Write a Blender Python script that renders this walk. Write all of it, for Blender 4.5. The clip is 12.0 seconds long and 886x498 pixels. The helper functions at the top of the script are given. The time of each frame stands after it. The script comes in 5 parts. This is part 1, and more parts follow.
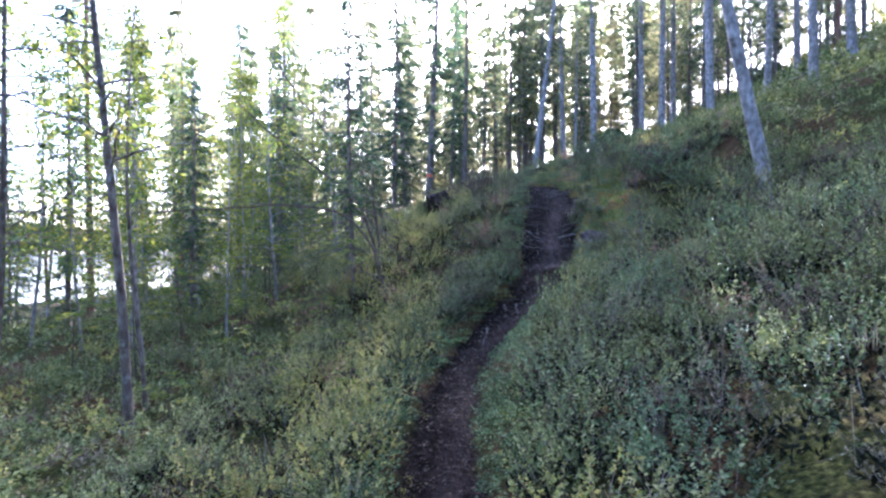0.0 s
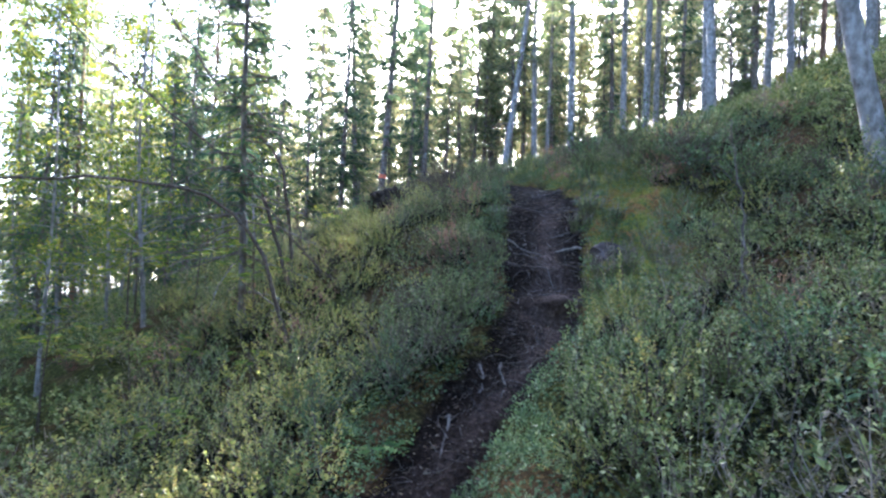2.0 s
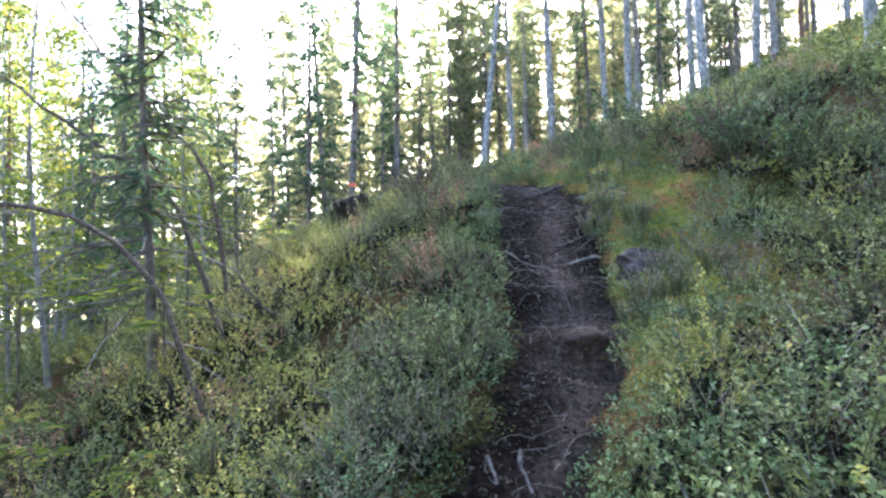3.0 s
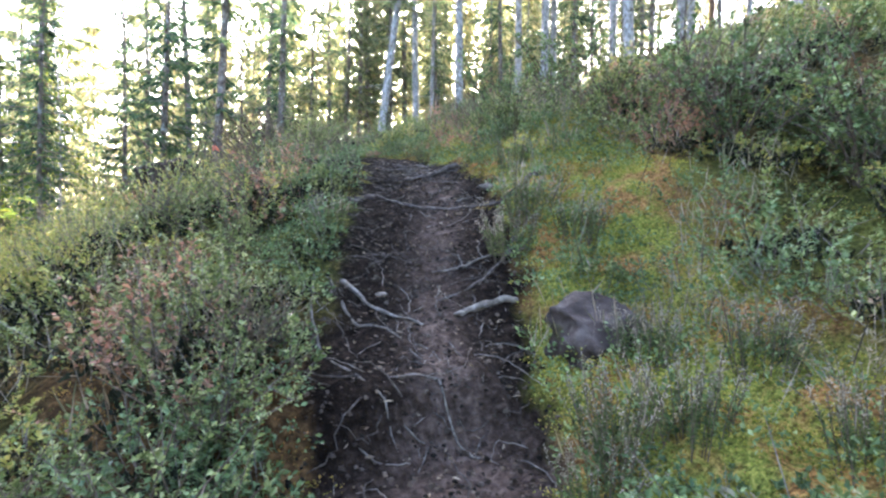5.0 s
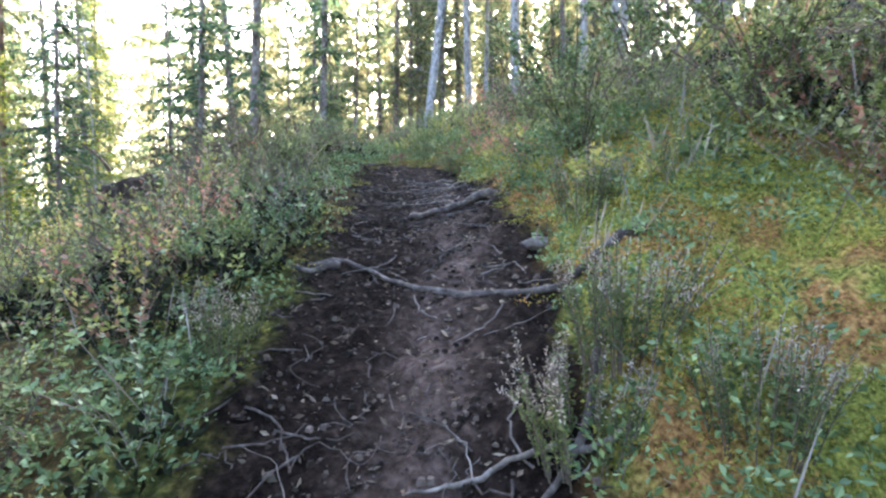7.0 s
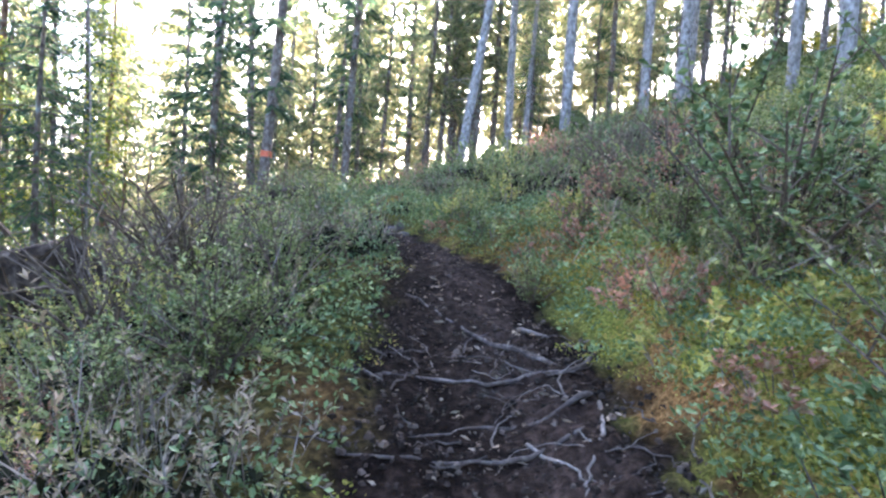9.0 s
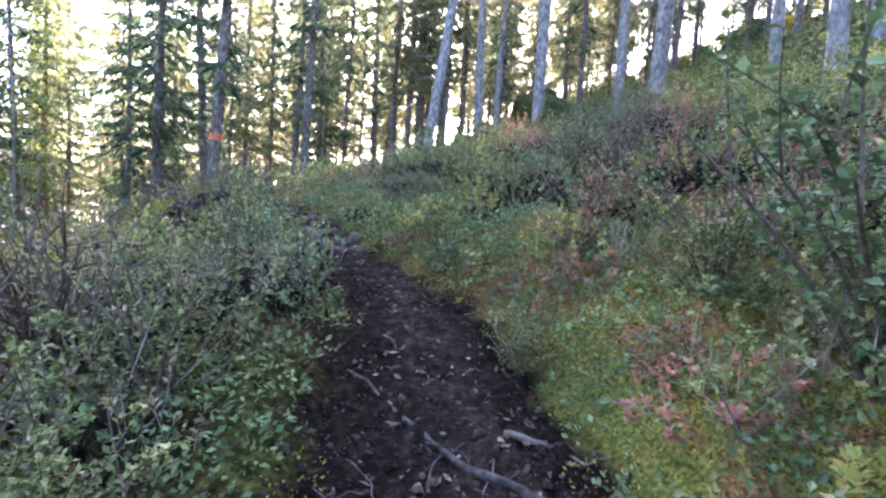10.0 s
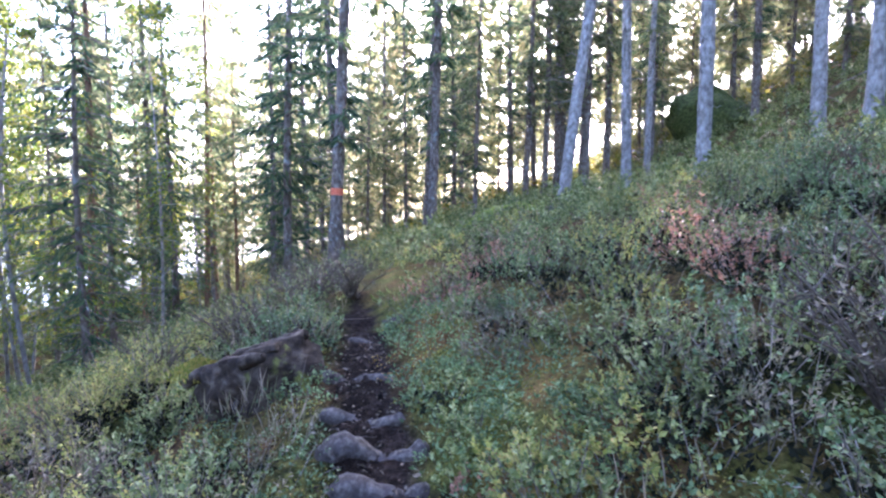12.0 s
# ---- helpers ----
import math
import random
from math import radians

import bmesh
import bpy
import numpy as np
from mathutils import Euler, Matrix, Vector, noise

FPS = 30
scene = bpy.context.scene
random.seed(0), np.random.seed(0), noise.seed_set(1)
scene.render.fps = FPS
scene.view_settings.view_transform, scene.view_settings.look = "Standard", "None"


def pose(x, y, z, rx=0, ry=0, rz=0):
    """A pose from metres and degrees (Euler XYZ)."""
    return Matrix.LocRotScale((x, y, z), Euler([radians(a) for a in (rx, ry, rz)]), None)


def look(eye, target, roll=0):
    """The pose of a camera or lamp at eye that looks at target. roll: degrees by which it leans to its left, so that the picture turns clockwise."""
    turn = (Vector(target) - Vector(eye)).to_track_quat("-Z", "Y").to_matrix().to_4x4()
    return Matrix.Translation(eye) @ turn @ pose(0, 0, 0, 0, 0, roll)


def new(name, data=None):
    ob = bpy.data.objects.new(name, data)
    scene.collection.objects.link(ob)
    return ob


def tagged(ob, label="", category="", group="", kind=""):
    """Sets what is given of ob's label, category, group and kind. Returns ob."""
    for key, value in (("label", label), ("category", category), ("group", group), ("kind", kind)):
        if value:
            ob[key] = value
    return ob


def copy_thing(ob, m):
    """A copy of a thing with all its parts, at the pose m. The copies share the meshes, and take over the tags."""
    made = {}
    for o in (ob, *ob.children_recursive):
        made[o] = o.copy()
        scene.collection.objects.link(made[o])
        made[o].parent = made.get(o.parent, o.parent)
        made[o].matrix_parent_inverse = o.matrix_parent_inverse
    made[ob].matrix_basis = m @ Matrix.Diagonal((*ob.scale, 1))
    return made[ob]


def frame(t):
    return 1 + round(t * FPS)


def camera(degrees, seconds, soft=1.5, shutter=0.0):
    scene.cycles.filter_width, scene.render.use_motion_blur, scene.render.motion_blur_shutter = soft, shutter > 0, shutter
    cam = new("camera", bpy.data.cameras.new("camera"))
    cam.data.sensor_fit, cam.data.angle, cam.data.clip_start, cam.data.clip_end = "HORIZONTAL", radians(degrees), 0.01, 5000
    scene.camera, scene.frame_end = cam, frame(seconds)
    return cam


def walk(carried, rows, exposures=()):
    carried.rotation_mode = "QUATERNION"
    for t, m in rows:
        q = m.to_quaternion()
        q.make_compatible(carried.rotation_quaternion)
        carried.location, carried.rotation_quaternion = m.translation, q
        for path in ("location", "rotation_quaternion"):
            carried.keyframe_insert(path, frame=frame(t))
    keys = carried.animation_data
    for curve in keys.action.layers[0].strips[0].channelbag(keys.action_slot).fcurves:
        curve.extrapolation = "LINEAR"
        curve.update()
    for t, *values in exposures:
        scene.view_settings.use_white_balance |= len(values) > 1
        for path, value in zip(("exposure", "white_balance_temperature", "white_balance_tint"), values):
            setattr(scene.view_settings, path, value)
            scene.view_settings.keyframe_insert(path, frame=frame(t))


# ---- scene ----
cam = camera(80.2, 12.0, soft=2.4)
PATH = [
    (0, (0.055, -0.024, 1.725), (0.042, 1.976, 1.716), -0.1),
    (0.5, (0.03, 0.811, 1.814), (0.014, 2.811, 1.833), -1.0),
    (1, (0.101, 1.661, 1.802), (0.079, 3.66, 1.854), -1.4),
    (1.5, (0.153, 2.593, 1.779), (0.21, 4.59, 1.875), -0.5),
    (2, (0.245, 3.42, 1.72), (0.393, 5.414, 1.767), 2.0),
    (2.5, (0.316, 4.263, 1.812), (0.501, 6.253, 1.89), -0.5),
    (2.7, (0.329, 4.588, 1.843), (0.523, 6.576, 1.927), -1.4),
    (4.3, (1.036, 6.667, 2.033), (1.49, 8.615, 2.013), 2.2),
    (4.5, (1.151, 6.916, 2.065), (1.643, 8.855, 2.06), 1.8),
    (5, (1.332, 7.449, 2.248), (1.902, 9.366, 2.229), 0.7),
    (5.5, (1.542, 7.88, 2.329), (2.132, 9.791, 2.28), 0.9),
    (6, (1.662, 8.26, 2.523), (2.214, 10.18, 2.444), 0.4),
    (6.5, (1.882, 8.626, 2.601), (2.365, 10.566, 2.542), 0.5),
    (7, (2.03, 9.097, 2.778), (2.371, 11.065, 2.689), -0.1),
    (7.2, (2.056, 9.281, 2.866), (2.356, 11.254, 2.732), 0.9),
    (8.8, (2.044, 10.8, 3.534), (2.288, 12.785, 3.486), 3.4),
    (9, (2.037, 10.971, 3.578), (2.311, 12.951, 3.493), 4.2),
    (9.5, (2.06, 11.351, 3.837), (2.46, 13.305, 3.684), 8.8),
    (10, (2.173, 11.725, 3.846), (2.564, 13.68, 3.682), 3.8),
    (10.5, (2.397, 12.199, 4.092), (2.684, 14.175, 3.983), -0.6),
    (11, (2.426, 12.652, 4.464), (2.611, 14.64, 4.349), 0.8),
    (11.5, (2.597, 13.075, 4.549), (2.626, 15.069, 4.392), 0.5),
    (12, (2.612, 13.403, 4.733), (2.444, 15.39, 4.578), 0.4),
]
walk(cam, [(t, look(eye, aim, roll)) for t, eye, aim, roll in PATH], [(0.0, 3.6, 4850, 24), (1.5, 3.5, 4950, 17), (2.5, 4.0, 5300, 12), (4.5, 4.5, 5850, 13), (5.5, 4.6, 5850, 13), (7.0, 4.6, 5800, 14), (9.0, 4.35, 5500, 18), (11.0, 4.1, 5300, 28), (12.0, 4.15, 5150, 28)])

# ---- light ----
SUN_AZ, SUN_EL = radians(10), radians(27)
world = bpy.data.worlds.new("sky")
scene.world = world
world.use_nodes = True
sky = world.node_tree.nodes.new("ShaderNodeTexSky")
sky.sky_type, sky.sun_disc = "NISHITA", False
sky.sun_elevation, sky.sun_rotation = SUN_EL, SUN_AZ
sky.air_density, sky.dust_density, sky.ozone_density = 1.0, 4.0, 1.0
back = world.node_tree.nodes["Background"]
back.inputs["Strength"].default_value = 0.12
world.node_tree.links.new(sky.outputs[0], back.inputs[0])
sun_way = Vector((math.sin(SUN_AZ) * math.cos(SUN_EL), math.cos(SUN_AZ) * math.cos(SUN_EL), math.sin(SUN_EL)))
sun_data = bpy.data.lights.new("sun", "SUN")
sun_data.energy, sun_data.angle, sun_data.color = 5.0, radians(0.5), (1.0, 0.88, 0.68)
sun = new("sun", sun_data)
sun.matrix_basis = look(sun_way * 120, (0, 0, 0))


# ---- materials ----
def material(name):
    m = bpy.data.materials.new(name)
    m.use_nodes = True
    t = m.node_tree
    return m, t, t.nodes["Principled BSDF"]


def node(t, kind, **inputs):
    n = t.nodes.new(kind)
    for key, value in inputs.items():
        n.inputs[key.replace("_", " ")].default_value = value
    return n


def ramp(t, source, stops):
    n = t.nodes.new("ShaderNodeValToRGB")
    e = n.color_ramp.elements
    while len(e) < len(stops):
        e.new(0.5)
    for el, (at, col) in zip(e, stops):
        el.position, el.color = at, (*col, 1)
    t.links.new(source, n.inputs[0])
    return n.outputs[0]


def blend(t, how, fac, a, b):
    n = t.nodes.new("ShaderNodeMix")
    n.data_type, n.blend_type = "RGBA", how
    if isinstance(fac, float):
        n.inputs[0].default_value = fac
    else:
        t.links.new(fac, n.inputs[0])
    t.links.new(a, n.inputs[6])
    t.links.new(b, n.inputs[7])
    return n.outputs[2]


def noise_of(t, scale, detail=4.0, stretch=(1, 1, 1), rough=0.6):
    c = t.nodes.new("ShaderNodeTexCoord")
    mp = t.nodes.new("ShaderNodeMapping")
    mp.inputs["Scale"].default_value = stretch
    t.links.new(c.outputs["Object"], mp.inputs[0])
    n = node(t, "ShaderNodeTexNoise", Scale=scale, Detail=detail, Roughness=rough)
    t.links.new(mp.outputs[0], n.inputs["Vector"])
    return n.outputs["Fac"]


def bump(t, bsdf, height, strength, distance):
    n = node(t, "ShaderNodeBump", Strength=strength, Distance=distance)
    t.links.new(height, n.inputs["Height"])
    t.links.new(n.outputs[0], bsdf.inputs["Normal"])


def rough_stuff(name, dark, mid, light, scale, rough=0.85, relief=0.02, stretch=(1, 1, 1), patch=None, patch_scale=2.0, patch_from=0.55):
    """Bark, stone, earth: three tones over two scales of noise, with relief, and patches of another colour."""
    m, t, b = material(name)
    fine, big = noise_of(t, scale, 8.0, stretch), noise_of(t, scale * 0.18, 3.0, stretch)
    col = ramp(t, fine, [(0.3, dark), (0.5, mid), (0.72, light)])
    shade = ramp(t, big, [(0.3, (0.6, 0.6, 0.6)), (0.7, (1.0, 1.0, 1.0))])
    col = blend(t, "MULTIPLY", 1.0, col, shade)
    if patch:
        p = ramp(t, noise_of(t, patch_scale, 5.0), [(patch_from, (0, 0, 0)), (patch_from + 0.08, (1, 1, 1))])
        tone = ramp(t, fine, [(0.3, tuple(0.6 * c for c in patch)), (0.7, patch)])
        col = blend(t, "MIX", p, col, tone)
    t.links.new(col, b.inputs["Base Color"])
    b.inputs["Roughness"].default_value = rough
    b.inputs["Specular IOR Level"].default_value = 0.15
    bump(t, b, fine, 0.8, relief)
    return m


def leafy(name, tones, patch_a=None, patch_b=None, through_it=0.4, rough=0.5, patch_scale=0.5, gloss=0.10):
    """Leaves: a tone for each leaf, patches of autumn colour, light shining through."""
    m, t, b = material(name)
    geo = t.nodes.new("ShaderNodeNewGeometry")
    col = ramp(t, geo.outputs["Random Per Island"], [(i / max(1, len(tones) - 1), c) for i, c in enumerate(tones)])
    for k, (patch, start) in enumerate(((patch_a, 0.58), (patch_b, 0.62))):
        if patch:
            p = ramp(t, noise_of(t, patch_scale * (1 + 0.7 * k), 4.0, (1, 1, 1 + 0.01 * k)), [(start, (0, 0, 0)), (start + 0.12, (1, 1, 1))])
            own = ramp(t, geo.outputs["Random Per Island"], [(0.0, tuple(0.5 * c for c in patch)), (1.0, patch)])
            col = blend(t, "MIX", p, col, own)
    tone = ramp(t, noise_of(t, 2.6, 3.0, (1, 1, 0.6)), [(0.34, (0.55, 0.60, 0.55)), (0.52, (0.95, 0.95, 0.95)), (0.68, (1.35, 1.28, 1.1))])
    col = blend(t, "MULTIPLY", 1.0, col, tone)
    t.links.new(col, b.inputs["Base Color"])
    b.inputs["Roughness"].default_value = rough
    b.inputs["Specular IOR Level"].default_value = gloss
    tr = t.nodes.new("ShaderNodeBsdfTranslucent")
    t.links.new(col, tr.inputs["Color"])
    mx = t.nodes.new("ShaderNodeMixShader")
    mx.inputs[0].default_value = through_it
    t.links.new(b.outputs[0], mx.inputs[1])
    t.links.new(tr.outputs[0], mx.inputs[2])
    t.links.new(mx.outputs[0], t.nodes["Material Output"].inputs["Surface"])
    return m


BARK_SPRUCE = rough_stuff("spruce bark", (0.06, 0.045, 0.035), (0.17, 0.135, 0.11), (0.32, 0.28, 0.24), 14, 0.9, 0.02, (1, 1, 0.5), (0.30, 0.32, 0.29), 5.0, 0.58)
BARK_PALE = rough_stuff("grey bark with lichen", (0.11, 0.093, 0.08), (0.26, 0.237, 0.215), (0.43, 0.41, 0.385), 12, 0.85, 0.012, (1, 1, 0.6), (0.10, 0.085, 0.07), 4.0, 0.60)
BARK_PINE = rough_stuff("pine bark", (0.07, 0.04, 0.028), (0.20, 0.115, 0.07), (0.36, 0.22, 0.14), 12, 0.9, 0.02, (1, 1, 0.35))
BARK_TWIG = rough_stuff("twig bark", (0.05, 0.035, 0.025), (0.12, 0.09, 0.065), (0.22, 0.18, 0.14), 40, 0.85, 0.003)
ROOT_WOOD = rough_stuff("weathered root", (0.02, 0.015, 0.012), (0.068, 0.054, 0.045), (0.17, 0.143, 0.123), 30, 0.8, 0.006, (1, 1, 1), (0.07, 0.055, 0.05), 7.0, 0.56)
PALE_WOOD = rough_stuff("bleached wood", (0.05, 0.04, 0.032), (0.135, 0.112, 0.094), (0.26, 0.225, 0.195), 25, 0.75, 0.005, (1, 1, 1), (0.16, 0.13, 0.11), 6.0, 0.6)
ROTTEN = rough_stuff("rotten wood", (0.012, 0.008, 0.006), (0.045, 0.032, 0.023), (0.14, 0.108, 0.078), 16, 0.95, 0.03, (1, 0.35, 1), (0.16, 0.17, 0.035), 3.0, 0.6)
STONE = rough_stuff("granite", (0.018, 0.013, 0.011), (0.062, 0.046, 0.04), (0.15, 0.122, 0.112), 9, 0.85, 0.03, (1, 1, 1), (0.06, 0.062, 0.02), 4.0, 0.6)
MOSS_ROCK = rough_stuff("moss over rock", (0.02, 0.028, 0.01), (0.07, 0.085, 0.025), (0.15, 0.16, 0.05), 12, 0.95, 0.05, (1, 1, 1), (0.05, 0.045, 0.04), 1.6, 0.6)
MOSS = rough_stuff("moss cushion", (0.08, 0.10, 0.015), (0.20, 0.23, 0.035), (0.34, 0.34, 0.07), 40, 0.95, 0.02)
ORANGE_PAINT = rough_stuff("orange paint mark", (0.60, 0.12, 0.06), (0.75, 0.18, 0.09), (0.82, 0.26, 0.14), 30, 0.6, 0.004)
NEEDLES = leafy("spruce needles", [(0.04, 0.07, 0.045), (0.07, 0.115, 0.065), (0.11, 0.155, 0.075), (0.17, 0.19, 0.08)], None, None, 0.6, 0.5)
# the next two needle colours are paler, with sunlight put into the colour
NEEDLES_SUNLIT = leafy("sunlit spruce needles", [(0.09, 0.12, 0.06), (0.15, 0.18, 0.09), (0.23, 0.24, 0.12), (0.28, 0.23, 0.13)], None, None, 0.68, 0.5)
NEEDLES_FAR_SUNLIT = leafy("needles in the sun", [(0.16, 0.18, 0.09), (0.24, 0.25, 0.12), (0.33, 0.31, 0.15), (0.38, 0.30, 0.16)], None, None, 0.6, 0.6)
BIRCH_LEAF = leafy("birch leaves", [(0.07, 0.11, 0.02), (0.13, 0.18, 0.03), (0.24, 0.26, 0.04), (0.36, 0.30, 0.05)], None, None, 0.65, 0.45)
BILBERRY = leafy("bilberry leaves", [(0.065, 0.085, 0.026), (0.12, 0.148, 0.044), (0.175, 0.205, 0.064), (0.25, 0.27, 0.10), (0.35, 0.36, 0.17)],
                 (0.34, 0.30, 0.11), (0.32, 0.20, 0.13), 0.32, 0.5, gloss=0.22)
COWBERRY = leafy("cowberry leaves", [(0.055, 0.092, 0.036), (0.10, 0.145, 0.054), (0.15, 0.205, 0.078), (0.24, 0.295, 0.135)], None, None, 0.25, 0.46, gloss=0.28)
AUTUMN = leafy("yellowing leaves", [(0.18, 0.22, 0.05), (0.30, 0.31, 0.075), (0.42, 0.38, 0.10), (0.45, 0.33, 0.11)], None, None, 0.4, 0.5, gloss=0.3)
RED_LEAF = leafy("reddened leaves", [(0.14, 0.09, 0.05), (0.28, 0.14, 0.085), (0.40, 0.18, 0.13), (0.36, 0.26, 0.17)], None, None, 0.4, 0.5, gloss=0.3)
HEATHER = leafy("heather sprigs", [(0.09, 0.09, 0.045), (0.16, 0.15, 0.075), (0.22, 0.18, 0.105), (0.27, 0.21, 0.15), (0.32, 0.26, 0.205)], (0.24, 0.14, 0.095), None, 0.25, 0.7)
HEATHER_GREEN = leafy("heather leaves", [(0.05, 0.07, 0.025), (0.10, 0.125, 0.045), (0.16, 0.17, 0.07)], None, None, 0.3, 0.6)
HEATHER_SPIKE = leafy("faded heather flowers", [(0.20, 0.15, 0.11), (0.34, 0.28, 0.22), (0.46, 0.40, 0.34)], None, None, 0.4, 0.7)
DRY_TWIGS = leafy("dry twigs", [(0.07, 0.055, 0.045), (0.15, 0.12, 0.10), (0.26, 0.22, 0.19)], None, None, 0.0, 0.8)
MOSS_TUFT = leafy("moss tufts", [(0.10, 0.12, 0.02), (0.19, 0.20, 0.035), (0.31, 0.28, 0.06), (0.34, 0.22, 0.07)], (0.40, 0.19, 0.06), None, 0.3, 0.85, 0.9)
# near-black colour that stands for the shade in gaps between the shrubs
SHRUB_SHADE = leafy("shade in shrub gaps", [(0.009, 0.009, 0.005), (0.016, 0.017, 0.009), (0.028, 0.028, 0.014)], None, None, 0.0, 0.9)
LITTER = leafy("leaf litter", [(0.03, 0.021, 0.016), (0.08, 0.055, 0.04), (0.13, 0.096, 0.068), (0.24, 0.19, 0.14)], None, None, 0.0, 0.7)
FERN = leafy("fern fronds", [(0.05, 0.10, 0.03), (0.10, 0.17, 0.05), (0.22, 0.25, 0.08)], None, None, 0.45, 0.5)
DRY_FERN = leafy("withered fern", [(0.16, 0.16, 0.10), (0.26, 0.25, 0.17), (0.34, 0.27, 0.18)], None, None, 0.35, 0.7)


def ground_material():
    m, t, b = material("forest floor")
    fine, mid, big = noise_of(t, 26, 9.0), noise_of(t, 5, 5.0), noise_of(t, 0.9, 4.0)
    moss = ramp(t, fine, [(0.34, (0.009, 0.010, 0.004)), (0.5, (0.036, 0.038, 0.011)), (0.7, (0.12, 0.112, 0.027))])
    brown = ramp(t, fine, [(0.3, (0.016, 0.010, 0.006)), (0.5, (0.06, 0.034, 0.015)), (0.72, (0.16, 0.092, 0.038))])
    floor_col = blend(t, "MIX", ramp(t, big, [(0.45, (0, 0, 0)), (0.6, (1, 1, 1))]), moss, brown)
    humus = ramp(t, fine, [(0.28, (0.003, 0.002, 0.0017)), (0.5, (0.0095, 0.0066, 0.005)), (0.75, (0.036, 0.025, 0.019))])
    packed = ramp(t, fine, [(0.28, (0.03, 0.021, 0.016)), (0.5, (0.095, 0.068, 0.054)), (0.75, (0.20, 0.152, 0.122))])
    trod = t.nodes.new("ShaderNodeAttribute")
    trod.attribute_name = "trodden"
    earth = blend(t, "MIX", trod.outputs["Fac"], humus, packed)
    worn = ramp(t, mid, [(0.3, (0.55, 0.52, 0.52)), (0.7, (1.25, 1.2, 1.2))])
    earth = blend(t, "MULTIPLY", 1.0, earth, worn)
    tuft = noise_of(t, 60, 6.0)
    green = ramp(t, tuft, [(0.32, (0.03, 0.034, 0.008)), (0.5, (0.15, 0.155, 0.03)), (0.7, (0.34, 0.31, 0.07))])
    rust = ramp(t, tuft, [(0.32, (0.05, 0.025, 0.010)), (0.5, (0.22, 0.115, 0.04)), (0.7, (0.40, 0.23, 0.09))])
    cushion = blend(t, "MIX", ramp(t, noise_of(t, 3.2, 4.0), [(0.46, (0, 0, 0)), (0.58, (1, 1, 1))]), green, rust)
    mossy = t.nodes.new("ShaderNodeAttribute")
    mossy.attribute_name = "mossy"
    floor_col = blend(t, "MIX", mossy.outputs["Fac"], floor_col, cushion)
    mask = t.nodes.new("ShaderNodeAttribute")
    mask.attribute_name = "soil"
    col = blend(t, "MIX", mask.outputs["Fac"], floor_col, earth)
    t.links.new(col, b.inputs["Base Color"])
    b.inputs["Roughness"].default_value = 0.9
    b.inputs["Specular IOR Level"].default_value = 0.03
    bump(t, b, fine, 1.0, 0.04)
    return m


GROUND = ground_material()
CRUMB = leafy("earth crumbs", [(0.008, 0.006, 0.0045), (0.02, 0.014, 0.011), (0.045, 0.033, 0.026), (0.10, 0.076, 0.06)], None, None, 0.0, 0.9)
m, t, b = material("lake water")
b.inputs["Base Color"].default_value = (0.02, 0.03, 0.035, 1)
b.inputs["Roughness"].default_value = 0.12
b.inputs["IOR"].default_value = 1.33
bump(t, b, noise_of(t, 1.5, 3.0, (1, 0.4, 1)), 0.3, 0.05)
WATER = m
FAR_WOODS = leafy("far wooded shore", [(0.05, 0.06, 0.03), (0.10, 0.10, 0.045), (0.18, 0.15, 0.06), (0.24, 0.17, 0.07)], None, None, 0.2, 0.8)

# ---- lie of the land ----
PY = [-40, 0, 3.5, 5.3, 6.5, 7.3, 7.8, 8.65, 9.5, 10.2, 11, 12, 13, 14.2, 15, 15.7, 16.3, 17.5, 20, 25, 40, 90]
PX = [-1.0, 0.1, 0.0, 0.06, 0.32, 0.74, 1.12, 1.74, 1.91, 2.05, 2.27, 2.42, 2.5, 2.56, 2.36, 2.1, 1.92, 1.6, 0.9, 0.6, 0.4, 0.0]
PZ = [-0.6, -0.08, 0.05, 0.18, 0.28, 0.55, 0.82, 1.2, 1.52, 1.95, 2.38, 2.78, 3.05, 3.36, 3.4, 3.45, 3.62, 3.72, 3.75, 3.8, 4.2, 5.0]
PW = [0.3, 0.3, 0.3, 0.27, 0.3, 0.34, 0.37, 0.42, 0.5, 0.55, 0.54, 0.5, 0.44, 0.36, 0.26, 0.22, 0.22, 0.18, 0.0, 0.0, 0.0, 0.0]
LAKE = -3.2


def smooth_interp(y, ys, vs):
    """Linear interpolation, softened over half a metre."""
    return sum(np.interp(y + d, ys, vs) for d in (-0.5, -0.25, 0, 0.25, 0.5)) / 5


def wave(x, y, k, s):
    """A cheap rolling noise of wavelength about k metres, between about -1 and 1."""
    a = np.sin(x * 6.1 / k + 1.3 * s + 1.7 * np.sin(y * 3.9 / k + s)) * np.cos(y * 5.3 / k - 0.7 * s)
    b = np.sin((x + y) * 9.7 / k + 2.1 * s) * np.sin((x - y) * 8.3 / k + 0.4 * s)
    return 0.6 * a + 0.4 * b


